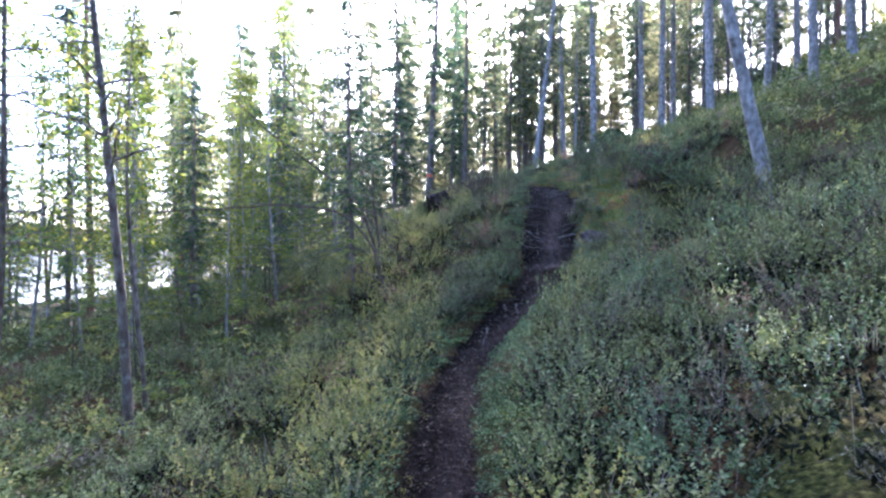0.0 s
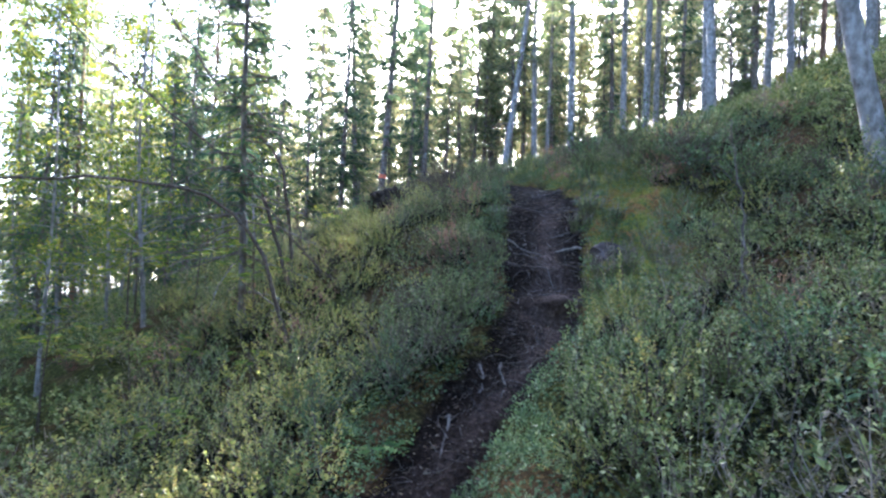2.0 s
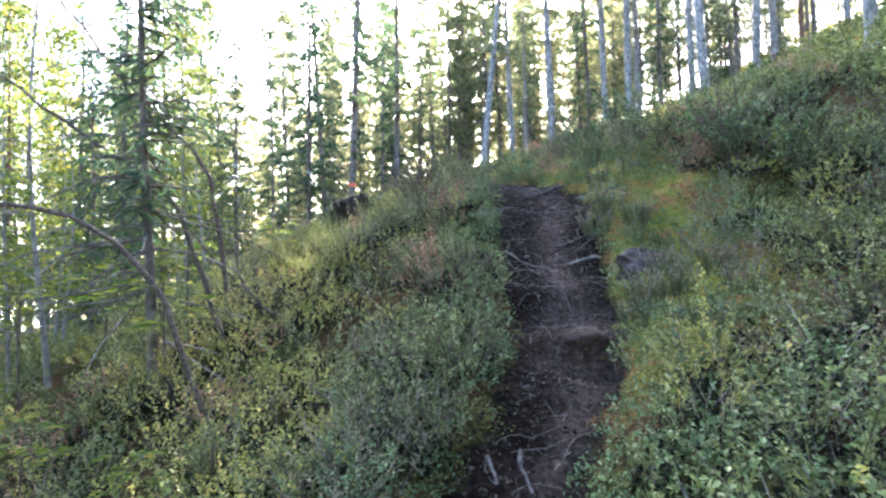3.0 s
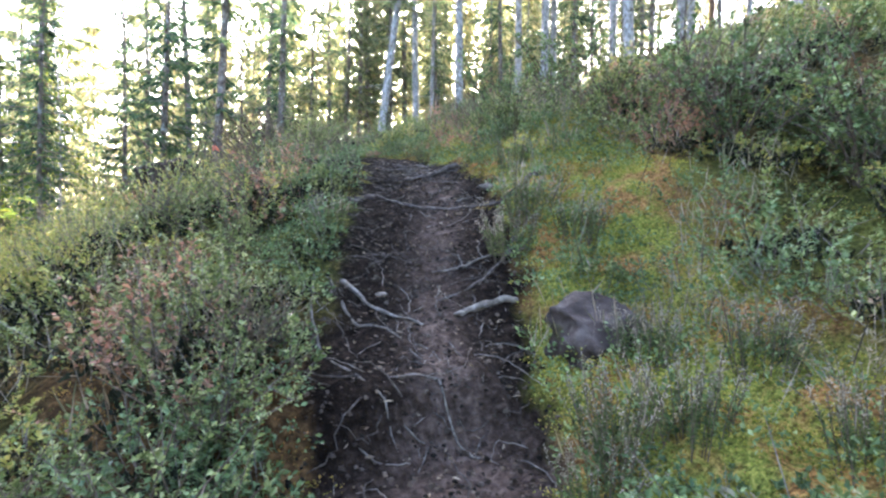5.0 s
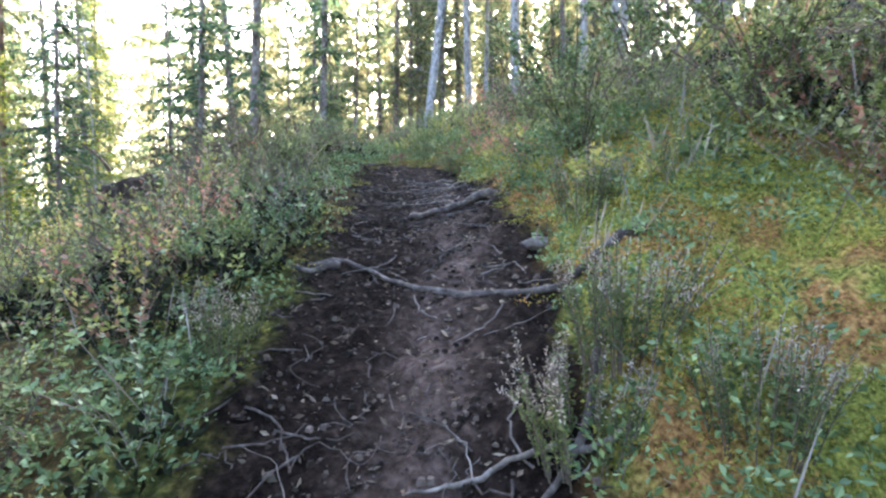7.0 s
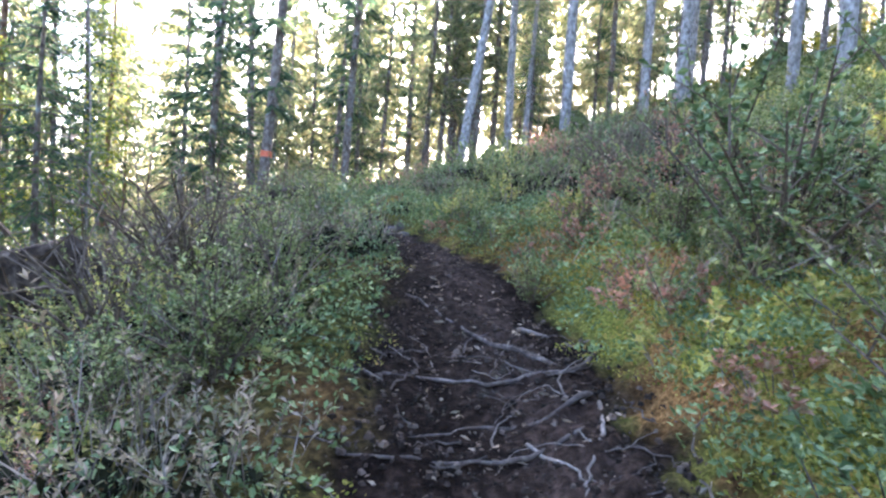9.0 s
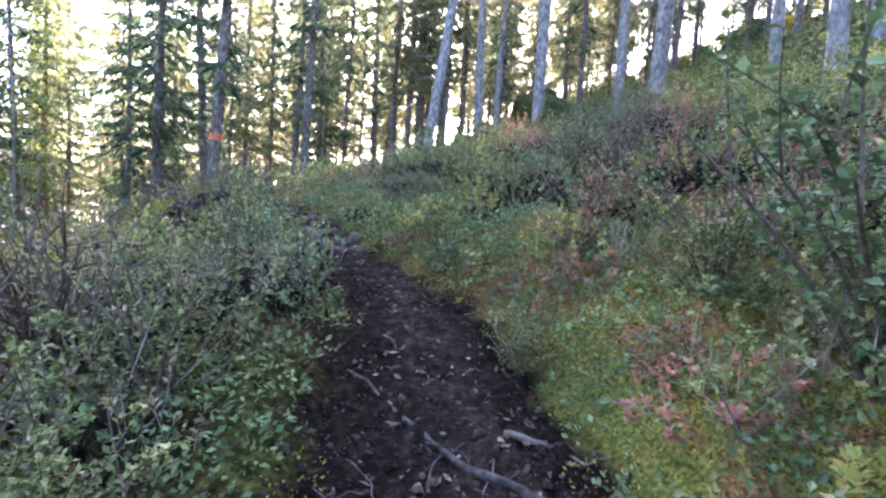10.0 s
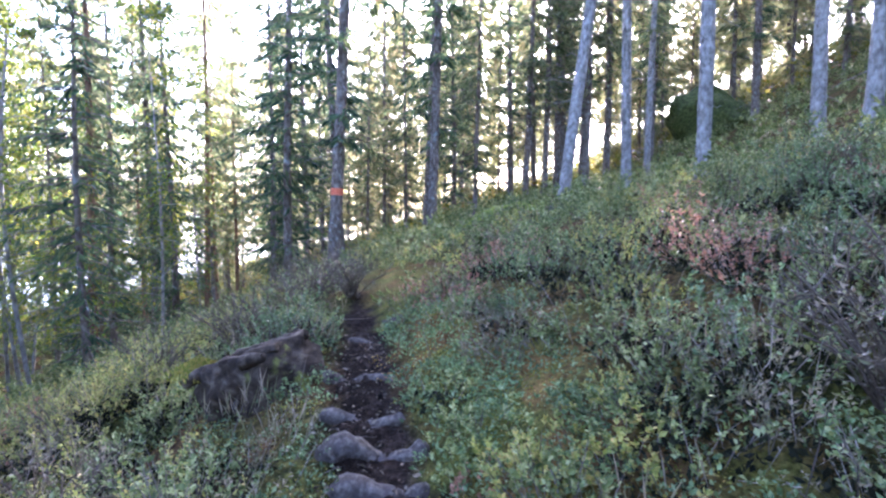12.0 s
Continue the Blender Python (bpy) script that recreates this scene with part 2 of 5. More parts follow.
def land(x, y):
    """Height of the ground at x, y (arrays)."""
    x, y = np.asarray(x, float), np.asarray(y, float)
    cx, cz, w = (smooth_interp(y, PY, v) for v in (PX, PZ, PW))
    u = x - cx
    r, l = np.maximum(u - w, 0), np.maximum(-u - w, 0)
    slope = np.interp(y, [4, 8, 12, 15, 21], [0.40, 0.45, 0.40, 0.31, 0.25])
    up = slope * np.minimum(r, 60) + 0.24 * np.clip(r - 8, 0, 40) - 0.5 * np.maximum(r - 34, 0) * (r < 60) - 13 * (r >= 60)
    up = np.minimum(up, 15 + 0.02 * r)
    bank = 0.14 * np.clip(r / 0.25, 0, 1) * np.clip(w / 0.3, 0, 1)
    bank_l = 0.12 * np.clip(l / 0.25, 0, 1) * np.clip(w / 0.3, 0, 1)
    hump = 0.16 * np.exp(-((l - 0.7) / 0.6) ** 2) * (l > 0) * np.interp(y, [12, 13.5, 15, 16], [0, 1, 1, 0])
    left = cz + bank_l + hump - 0.43 * l
    floor_l = -0.35 - 0.1 * np.clip(-x - 2, 0, 60) + 0.02 * y * (y > 0) * (y < 40)
    k = 0.25
    left = np.where(l > 0, k * np.logaddexp(left / k, floor_l / k), left)
    across = 0.36 * np.minimum(np.maximum(u, 0), w) * np.interp(y, [9.6, 10.6, 12.2, 13.2], [0, 1, 1, 0])
    z = np.where(u >= 0, cz + across + up + bank, left)
    near = np.clip((r + l) / 0.5, 0, 1)
    z = z + near * (0.10 * wave(x, y, 3.1, 1) + 0.05 * wave(x, y, 1.1, 2)) + (1 - near) * (0.025 * wave(x, y, 0.8, 3) + 0.012 * wave(x, y, 0.3, 4))
    # the worn hollow under its lip, the trodden shelf behind it and the bank above the shelf
    z = z + 0.10 * np.tanh((y - 9.45 - 0.06 * np.sin(4 * x)) / 0.05) * np.exp(-((y - 9.45) / 0.30) ** 2) * np.exp(-((x - 1.85) / 0.5) ** 4)
    z = z - 0.30 * np.exp(-(((x - 1.86) / 0.22) ** 2 + ((y - 8.66) / 0.15) ** 2)) + 0.08 * np.exp(-(((x - 1.86) / 0.26) ** 2 + ((y - 8.98) / 0.13) ** 2))
    far = np.clip((np.hypot(x, y - 10) - 60) / 60, 0, 1)
    return z + far * 0.8 * wave(x, y, 40, 5)


def soil(x, y):
    """1 on the bare trodden path, 0 beside it."""
    cx, w = smooth_interp(y, PY, PX), smooth_interp(y, PY, PW)
    return np.clip((w + 0.10 * wave(x, y, 0.7, 6) + 0.06 - np.abs(x - cx)) / 0.10, 0, 1) * (w > 0.02)


def mossy_at(x, y):
    """1 where moss cushions cover the bank, 0 under the shrubs."""
    r = x - smooth_interp(y, PY, PX) - smooth_interp(y, PY, PW)
    verge = np.exp(-((r - 0.5) / 0.65) ** 2) * np.interp(y, [7.6, 8.6, 12.5, 15.0], [0, 1, 0.9, 0.3])
    return np.clip(1.5 * verge + 0.35 * wave(x, y, 0.9, 61) - 0.1, 0, 1) * (r > -0.2)


def trodden(x, y):
    """1 along the packed, paler line where feet fall on the steep part of the path."""
    u = x - smooth_interp(y, PY, PX)
    return np.exp(-((u - 0.12 - 0.08 * np.sin(y * 1.7)) / np.interp(y, [8.3, 8.7, 9.3, 9.6], [0.16, 0.34, 0.34, 0.17])) ** 2) * np.interp(y, [7.0, 8.1, 8.8, 9.4, 9.6, 11.4, 12.4, 14.0], [0.3, 0.8, 1, 1, 0.8, 0.7, 0.25, 0.2]) * (0.75 + 0.25 * wave(x, y, 0.5, 8))


# ---- mesh helpers ----
rng = np.random.default_rng(7)


def mesh_of(name, verts, faces, mat, soft=False):
    """A mesh from arrays of points and of faces that all have the same number of corners."""
    verts, faces = np.asarray(verts, np.float32), np.asarray(faces, np.int32)
    me = bpy.data.meshes.new(name)
    n, k = faces.shape
    me.vertices.add(len(verts))
    me.vertices.foreach_set("co", verts.ravel())
    me.loops.add(n * k)
    me.loops.foreach_set("vertex_index", faces.ravel())
    me.polygons.add(n)
    me.polygons.foreach_set("loop_start", np.arange(0, n * k, k, dtype=np.int32))
    me.polygons.foreach_set("use_smooth", np.full(n, soft))
    me.materials.append(mat)
    me.update(calc_edges=True)
    me.validate()
    return me


def join(pieces):
    """Stacks (verts, faces) pieces of one face size."""
    vs, fs, at = [], [], 0
    for v, f in pieces:
        vs.append(np.asarray(v, float))
        fs.append(np.asarray(f, int) + at)
        at += len(v)
    return np.concatenate(vs), np.concatenate(fs)


def part(name, shape, mat, parent=None, label="", soft=False):
    """One mesh object, under a thing or part where a parent is given."""
    ob = new(name, mesh_of(name, *shape, mat, soft))
    ob.parent = parent
    return tagged(ob, label)


def thing(name, at, label, category, group="", turn=0.0, scale=1.0):
    ob = new(name)
    ob.empty_display_size = 0.1
    ob.matrix_basis = pose(*at, 0, 0, turn) @ Matrix.Scale(scale, 4)
    return tagged(ob, label, category, group)


def unit(v):
    return v / np.maximum(np.linalg.norm(v, axis=-1, keepdims=True), 1e-9)


def leaves(centres, ways, length, width, r, fold=0.25, flat=0.0):
    """Pointed folded leaves from each centre along its way: one four-cornered face each. flat: how far they turn their faces up."""
    n = len(centres)
    length, width = np.broadcast_to(length, n)[:, None], np.broadcast_to(width, n)[:, None]
    ways = unit(ways)
    side = unit(np.cross(ways, r.normal(size=(n, 3)) + [0, 0, flat]))
    lift = np.cross(side, ways)
    mid = centres + ways * length * 0.5 + lift * width * fold
    v = np.stack([centres, mid + side * width / 2, centres + ways * length, mid - side * width / 2], 1)
    return v.reshape(-1, 3), np.arange(4 * n).reshape(-1, 4)


def tube(points, radii, sides=6, rough=0.0, r=None):
    """A tube of quads along points, closed by a taper at its ends."""
    p = np.asarray(points, float)
    radii = np.broadcast_to(radii, len(p)).astype(float)
    d = unit(np.gradient(p, axis=0))
    ref = np.where(np.abs(d[:, 2:3]) > 0.9, [[1.0, 0, 0]], [[0, 0, 1.0]])
    a = unit(np.cross(d, ref))
    b = np.cross(d, a)
    ang = np.arange(sides) * 2 * math.pi / sides
    rr = radii[:, None] * (1 + (rough * r.uniform(-1, 1, (len(p), sides)) if r is not None else 0))
    v = p[:, None] + rr[..., None] * (np.cos(ang)[None, :, None] * a[:, None] + np.sin(ang)[None, :, None] * b[:, None])
    n = len(p)
    i, j = np.meshgrid(np.arange(n - 1), np.arange(sides), indexing="ij")
    q = np.stack([i * sides + j, i * sides + (j + 1) % sides, (i + 1) * sides + (j + 1) % sides, (i + 1) * sides + j], -1).reshape(-1, 4)
    caps = []
    for k in (0, n - 1):
        for s in range(1, sides - 1, 2):
            caps.append([k * sides, k * sides + s, k * sides + s + 1, k * sides + min(s + 2, sides - 1)])
    caps = [c for c in caps if len(set(c)) == 4]
    return v.reshape(-1, 3), np.concatenate([q, np.array(caps, int).reshape(-1, 4)])


def spline(points, n):
    """n points along a smooth line through the given ones."""
    p = np.asarray(points, float)
    s = np.concatenate([[0], np.cumsum(np.linalg.norm(np.diff(p, axis=0), axis=1))])
    q = np.linspace(0, s[-1], n)
    out = np.stack([np.interp(q, s, p[:, k]) for k in range(p.shape[1])], 1)
    for _ in range(2):
        out[1:-1] = (out[:-2] + 2 * out[1:-1] + out[2:]) / 4
    return out


def z_at(x, y):
    return float(land(x, y))


# ---- ground, lake, far shore ----
def axis(near_lo, near_hi, step, lo, hi):
    mid = np.arange(near_lo, near_hi, step)
    up, down = [near_hi], [near_lo - step]
    while up[-1] < hi:
        up.append(up[-1] + max(step, (up[-1] - near_hi) * 0.12 + step))
    while down[-1] > lo:
        down.append(down[-1] - max(step, (near_lo - down[-1]) * 0.12 + step))
    return np.concatenate([down[::-1], mid, up])


gx, gy = axis(-3.0, 6.0, 0.05, -900, 900), axis(2.5, 18.0, 0.04, -900, 900)
X, Y = np.meshgrid(gx, gy)
Z = land(X, Y)
Z = np.where(X < -34, np.minimum(Z, LAKE - 1.5), Z)
nx, ny = len(gx), len(gy)
i, j = np.meshgrid(np.arange(ny - 1), np.arange(nx - 1), indexing="ij")
quads = np.stack([i * nx + j, i * nx + j + 1, (i + 1) * nx + j + 1, (i + 1) * nx + j], -1).reshape(-1, 4)
# clods of earth on the bare path and cushions in the moss
Z = Z + soil(X, Y) * 0.010 * rng.normal(size=Z.shape) + mossy_at(X, Y) * (0.035 * wave(X, Y, 0.28, 62) + 0.012 * rng.normal(size=Z.shape))
# the lip of trodden earth that hangs over the hollow
lip = np.exp(-((X - 1.86) / 0.24) ** 2 - ((Y - 8.93) / 0.075) ** 2)
ground = part("ground", (np.stack([X, Y - 0.2 * lip, Z + 0.02 * lip], -1).reshape(-1, 3), quads), GROUND, soft=True)
tagged(ground, "mossy forest hillside with a trodden earth path", "ground", kind="structure")
mask = ground.data.attributes.new("soil", "FLOAT", "POINT")
mask.data.foreach_set("value", soil(X, Y).astype(np.float32).ravel())
mask = ground.data.attributes.new("mossy", "FLOAT", "POINT")
mask.data.foreach_set("value", mossy_at(X, Y).astype(np.float32).ravel())
mask = ground.data.attributes.new("trodden", "FLOAT", "POINT")
mask.data.foreach_set("value", np.clip(trodden(X, Y), 0, 1).astype(np.float32).ravel())

wx, wy = np.meshgrid(np.linspace(-900, -26, 12), np.linspace(-500, 900, 12))
wq = np.array([[a * 12 + b, a * 12 + b + 1, (a + 1) * 12 + b + 1, (a + 1) * 12 + b] for a in range(11) for b in range(11)])
tagged(part("water", (np.stack([wx, wy, np.full_like(wx, LAKE)], -1).reshape(-1, 3), wq), WATER), "calm bright lake water below the slope", "lake", kind="structure")

# a wooded hill beyond the lake: a ridge clad in rough tree-shaped clumps
n = 9000
fy = rng.uniform(-250, 800, n)
fd = rng.uniform(0, 1, n)
ridge = 16 + 9 * wave(fy, fy * 0, 160, 2) + 4 * wave(fy, fy * 0, 50, 3)
fx = -300 - 90 * fd + 25 * wave(fy, fy * 0, 220, 4)
base = np.stack([fx, fy, LAKE + ridge * fd], 1)
tall = rng.uniform(7, 13, n)
wide = rng.uniform(1.6, 3.2, n)
tips = []
for k in range(3):
    a = k * 1.05 + rng.uniform(0, 1, n)
    s = np.stack([np.cos(a), np.sin(a), 0 * a], 1) * wide[:, None]
    tips.append(np.stack([base, base + s + [0, 0, 1] * (tall * 0.3)[:, None], base + [0, 0, 1] * tall[:, None], base - s + [0, 0, 1] * (tall * 0.3)[:, None]], 1).reshape(-1, 3))
fv = np.concatenate(tips)
tagged(part("far_woods", (fv, np.arange(len(fv)).reshape(-1, 4)), FAR_WOODS), "autumn woods on the far lake shore", "woods", kind="stuff")


# ---- trees ----
def trunk_shape(r, h, rad, lean=(0, 0), bend=0.1, sides=12, rings=22, dead=0, dead_from=1.0, dead_to=8.0):
    s = np.concatenate([np.linspace(0, 0.12, 6), np.linspace(0.16, 1, rings - 6)])
    z = s * h - 0.25 * (s == 0)
    px = lean[0] * s * h + bend * np.sin(s * 5 + r.uniform(0, 6)) - bend * np.sin(r.uniform(0, 6)) * 0
    py = lean[1] * s * h + bend * np.cos(s * 4 + r.uniform(0, 6))
    px, py = px - px[0], py - py[0]
    rr = rad * (1 - 0.85 * s ** 1.1) * (1 + 0.5 * np.exp(-s * h / 0.18))
    axis_pts = np.stack([px, py, z], 1)
    pieces = [tube(axis_pts, rr, sides, 0.07, r)]
    for _ in range(dead):
        k = r.uniform(dead_from, dead_to) / h
        at = np.array([np.interp(k, s, px), np.interp(k, s, py), k * h])
        a, ln = r.uniform(0, 6.28), r.uniform(0.3, 1.5)
        way = np.array([math.cos(a), math.sin(a), r.uniform(-0.35, 0.05)])
        pts = np.array([at + way * ln * q + [0, 0, -0.15 * q * q * ln] for q in (0, 0.35, 0.7, 1)])
        pts[1:] += r.normal(0, 0.03, (3, 3))
        pieces.append(tube(pts, [0.014, 0.011, 0.007, 0.003], 3))
    return join(pieces), (s, px, py)


def conifer_crown(r, h, start, reach, path, whorl=0.42, per=5, spray=0.17, size=0.30, droop=0.35, sparse=0.0):
    """Drooping branches in whorls, each set with needle sprays."""
    s, px, py = path
    cs, ws, ls = [], [], []
    twigs = []
    z = start
    while z < h - 0.15:
        f = (z - start) / (h - start)
        for k in range(per):
            if r.uniform() < sparse * (1 - f):
                continue
            ln = max(0.15, reach * (1 - f) ** 0.75 * r.uniform(0.55, 1.15) * min(1, 0.45 + 2.2 * f))
            a = r.uniform(0, 6.28)
            out = np.array([math.cos(a), math.sin(a), 0])
            at = np.array([np.interp(z / h, s, px), np.interp(z / h, s, py), z + r.uniform(-0.1, 0.1)])
            m = max(3, int(ln / spray * (1 if z < 12 else 0.75)))
            q = np.linspace(0.12, 1, m)
            line = at + out * (q * ln)[:, None] + np.array([0, 0, 1.0]) * (0.10 * q * ln - droop * (q ** 1.7) * ln)[:, None]
            if z < 11:
                twigs.append(tube(np.vstack([at, line[m // 2], line[-1]]), [0.016, 0.010, 0.004], 3))
            side = np.array([-out[1], out[0], 0])
            for sgn in (-1, 1, 0):
                w = out * 0.55 + side * sgn * 0.8 + np.array([0, 0, -0.35 - 0.3 * abs(sgn)])
                cs.append(line + r.normal(0, 0.03, line.shape))
                ws.append(np.tile(w, (m, 1)) + r.normal(0, 0.28, (m, 3)))
                ls.append(size * (1.15 - 0.6 * q) * r.uniform(0.6, 1.3, m) * (1 if z < 12 else 1.6))
        z += whorl * r.uniform(0.7, 1.2) * (1 if z < 12 else 1.6)
    ln = np.concatenate(ls)
    return leaves(np.concatenate(cs), np.concatenate(ws), ln, ln * 0.20, r, 0.25, 0.8), join(twigs)


lines = {}


def conifer(name, label, seed, h, rad, start, reach, bark, needles, lean=(0, 0), dead=26, **kw):
    r = np.random.default_rng(seed)
    shape, path = trunk_shape(r, h, rad, lean, 0.08 * min(1, h / 12), 12 if h > 8 else 8, 22, dead, 0.6, max(2.0, start + 1.5))
    top = thing(name, (0, 0, 0), label, "tree", "forest trees")
    green, twigs = conifer_crown(r, h, start, reach, path, **kw)
    part("trunk", join([shape, twigs]), bark, top, "", True)
    part("crown", green, needles, top)
    lines[top.name] = path
    return top


def birch(name, label, seed, h, rad, start, reach, bark, leafmat, lean=(0, 0), count=1500, leaf=0.07, bend=0.15):
    r = np.random.default_rng(seed)
    shape, (s, px, py) = trunk_shape(r, h, rad, lean, bend, 12 if rad > 0.06 else 7, 22, 0)
    top = thing(name, (0, 0, 0), label, "tree", "forest trees")
    limbs, cs = [shape], []
    nb = max(6, int(h * 4))
    for k in range(nb):
        z = r.uniform(start, h * 0.98)
        f = (z - start) / (h - start)
        ln = reach * (1 - 0.7 * f) * r.uniform(0.5, 1.1)
        a = r.uniform(0, 6.28)
        way = np.array([math.cos(a), math.sin(a), r.uniform(0.1, 0.8)])
        at = np.array([np.interp(z / h, s, px), np.interp(z / h, s, py), z])
        q = np.linspace(0, 1, 6)
        line = at + way * (q * ln)[:, None] - np.array([0, 0, 0.35]) * (q ** 2 * ln)[:, None] + r.normal(0, 0.03 * ln, (6, 3)) * q[:, None]
        limbs.append(tube(line, np.linspace(min(rad * 0.3, 0.02), 0.003, 6), 4))
        m = max(4, count // nb)
        w = r.uniform(0.25, 1, m)
        cs.append(np.stack([np.interp(w, q, line[:, c]) for c in range(3)], 1) + r.normal(0, 0.16 * min(1, reach), (m, 3)))
    c = np.concatenate(cs)
    way = r.normal(size=c.shape) + [0, 0, -0.5]
    ln = leaf * r.uniform(0.6, 1.3, len(c))
    part("trunk", join(limbs), bark, top, "", True)
    part("crown", leaves(c, way, ln, ln * 0.65, r, 0.25, 0.8), leafmat, top)
    return top


def put(ob, x, y, turn=0.0, scale=1.0, sink=0.03, tilt=(0, 0)):
    ob.matrix_basis = pose(x, y, z_at(x, y) - sink, tilt[0], tilt[1], turn) @ Matrix.Scale(scale, 4)
    return ob


def copy_to(ob, x, y, turn=0.0, scale=1.0, sink=0.03, tilt=(0, 0)):
    return put(copy_thing(ob, Matrix.Identity(4)), x, y, turn, scale, sink, tilt)


tall_a = conifer("spruce_tree", "tall spruce with bare grey-brown lower trunk", 11, 21, 0.14, 4.0, 2.5, BARK_SPRUCE, NEEDLES_SUNLIT, dead=34, sparse=0.3, whorl=0.56, size=0.5, spray=0.17)
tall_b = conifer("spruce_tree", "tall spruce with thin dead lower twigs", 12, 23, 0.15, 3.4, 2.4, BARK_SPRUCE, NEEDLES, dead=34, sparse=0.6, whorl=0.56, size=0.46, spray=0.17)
pale_a = conifer("spruce_tree", "tall tree with pale grey lichen-spotted trunk", 13, 20, 0.145, 6.5, 2.2, BARK_PALE, NEEDLES_SUNLIT, dead=14, sparse=0.35, whorl=0.58, size=0.46, spray=0.17)
pine_a = conifer("pine_tree", "slender pine with reddish bark and high crown", 14, 19, 0.12, 4.5, 2.1, BARK_PINE, NEEDLES_SUNLIT, dead=12, whorl=0.6, sparse=0.45, size=0.46, spray=0.17)
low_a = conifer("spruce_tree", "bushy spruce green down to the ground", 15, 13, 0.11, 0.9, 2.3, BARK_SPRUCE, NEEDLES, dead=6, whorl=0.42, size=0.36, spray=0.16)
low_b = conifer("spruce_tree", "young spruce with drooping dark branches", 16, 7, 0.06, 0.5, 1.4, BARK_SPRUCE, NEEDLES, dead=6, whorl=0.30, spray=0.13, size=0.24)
thin_a = conifer("spruce_tree", "thin sunlit spruce among the trunks", 17, 16, 0.08, 1.4, 1.9, BARK_SPRUCE, NEEDLES_SUNLIT, dead=20, whorl=0.5, sparse=0.35, size=0.46, spray=0.17)
far_a = conifer("spruce_tree", "spruce deep in the forest", 19, 18, 0.10, 1.0, 2.6, BARK_SPRUCE, NEEDLES_FAR_SUNLIT, dead=8, whorl=0.75, sparse=0.15, size=0.75, spray=0.30)
leafy_a = birch("birch_tree", "slender birch with yellowing leaves", 18, 9, 0.045, 1.2, 1.8, BARK_PALE, BIRCH_LEAF, count=2600, leaf=0.085)

# trunks that stand out along the walk: x, y, turn, scale
put(tall_b, -0.85, 24.9, 20, 0.93, tilt=(0, 3.5))
# the last six are added to keep the sun off the lower path
for x, y, a, k in ((1.0, 28.5, 70, 0.9), (0.3, 33.0, 10, 0.8), (-2.2, 30.5, 200, 0.95), (-4.6, 34.0, 120, 0.85), (3.6, 37.0, 260, 0.9), (4.0, 33.5, 300, 0.8), (6.3, 34.0, 45, 0.9), (5.6, 37.2, 66, 1.0), (6.3, 40.5, 81, 1.0), (4.9, 35.4, 30, 0.95), (7.0, 43.0, 100, 1.05), (5.0, 41.5, 123, 1.05), (6.9, 38.8, 12, 0.95)):
    copy_to(tall_b if a % 3 else tall_a, x, y, a, k, tilt=(0, 1.5 + a % 3))
put(pale_a, 4.25, 25.4, 15, 0.95, tilt=(0, 6.5))
for x, y, a, k, tl in ((6.4, 28.4, 100, 1.0, 1.0), (6.95, 24.6, 190, 1.0, 0.0), (9.35, 25.0, 30, 0.95, -1.0), (10.0, 24.4, 250, 1.05, -1.0), (10.8, 21.4, 80, 0.85, -2.0), (9.4, 18.6, 310, 0.95, -3.0),
                      (7.4, 30.0, 10, 0.7, 0.0), (11.2, 26.0, 200, 0.9, -1.0), (12.8, 21.0, 140, 0.9, -3.0), (9.8, 14.0, 60, 0.8, -2.0), (13.5, 17.5, 15, 0.95, -2.0), (16.0, 24.0, 33, 1.0, 0.0), (18.5, 20.0, 77, 0.9, 0.0)):
    copy_to(pale_a, x, y, a, k, tilt=(0, tl))
put(tall_a, -8.5, 30.0, 40, 0.85)
put(pine_a, -8.6, 33.5, 10, 0.95)
put(thin_a, 2.2, 30.0, 10, 0.9)
put(far_a, -1.0, 48.0, 10, 0.9)
put(low_a, -2.6, 26.8, 30, 1.1)
put(low_b, -5.6, 18.0, 30, 1.2)
put(leafy_a, -4.0, 12.5, 30, 0.8)
for x, y, a, k in ((-4.0, 21.5, 0, 1.1), (-4.8, 15.0, 140, 0.8), (-7.0, 14.5, 70, 1.0), (-8.2, 17.0, 170, 1.2)):
    copy_to(low_b, x, y, a, k)
for x, y, a, k in ((-8.5, 21.5, 10, 0.9), (-10.0, 30.0, 50, 1.1), (-13.0, 18.0, 80, 0.9), (-6.2, 27.5, 190, 0.9), (-5.0, 31.5, 90, 1.0)):
    copy_to(low_a, x, y, a, k)
for x, y, a, k in ((-5.5, 9.6, 0, 0.7), (-7.2, 12.0, 120, 0.9), (-6.4, 17.0, 200, 0.8), (-9.6, 15.5, 300, 1.0), (-3.0, 14.6, 60, 0.6), (-11.0, 11.5, 20, 0.9), (-5.2, 13.6, 77, 0.7), (-8.0, 19.5, 210, 1.0), (-3.6, 17.5, 340, 0.8), (-12.5, 22.0, 30, 1.1), (-9.0, 25.0, 99, 1.0), (-4.4, 10.6, 250, 0.6), (-14.0, 15.0, 190, 1.0), (-6.0, 22.5, 10, 1.0), (-10.5, 18.0, 40, 1.1), (-13.0, 26.0, 140, 1.2), (-16.0, 21.0, 240, 1.2), (-9.0, 13.0, 330, 0.9), (-12.0, 30.0, 60, 1.2), (-7.5, 16.0, 300, 0.9), (-11.5, 14.5, 200, 1.0), (-5.0, 25.0, 110, 0.9)):
    copy_to(leafy_a, x, y, a, k)

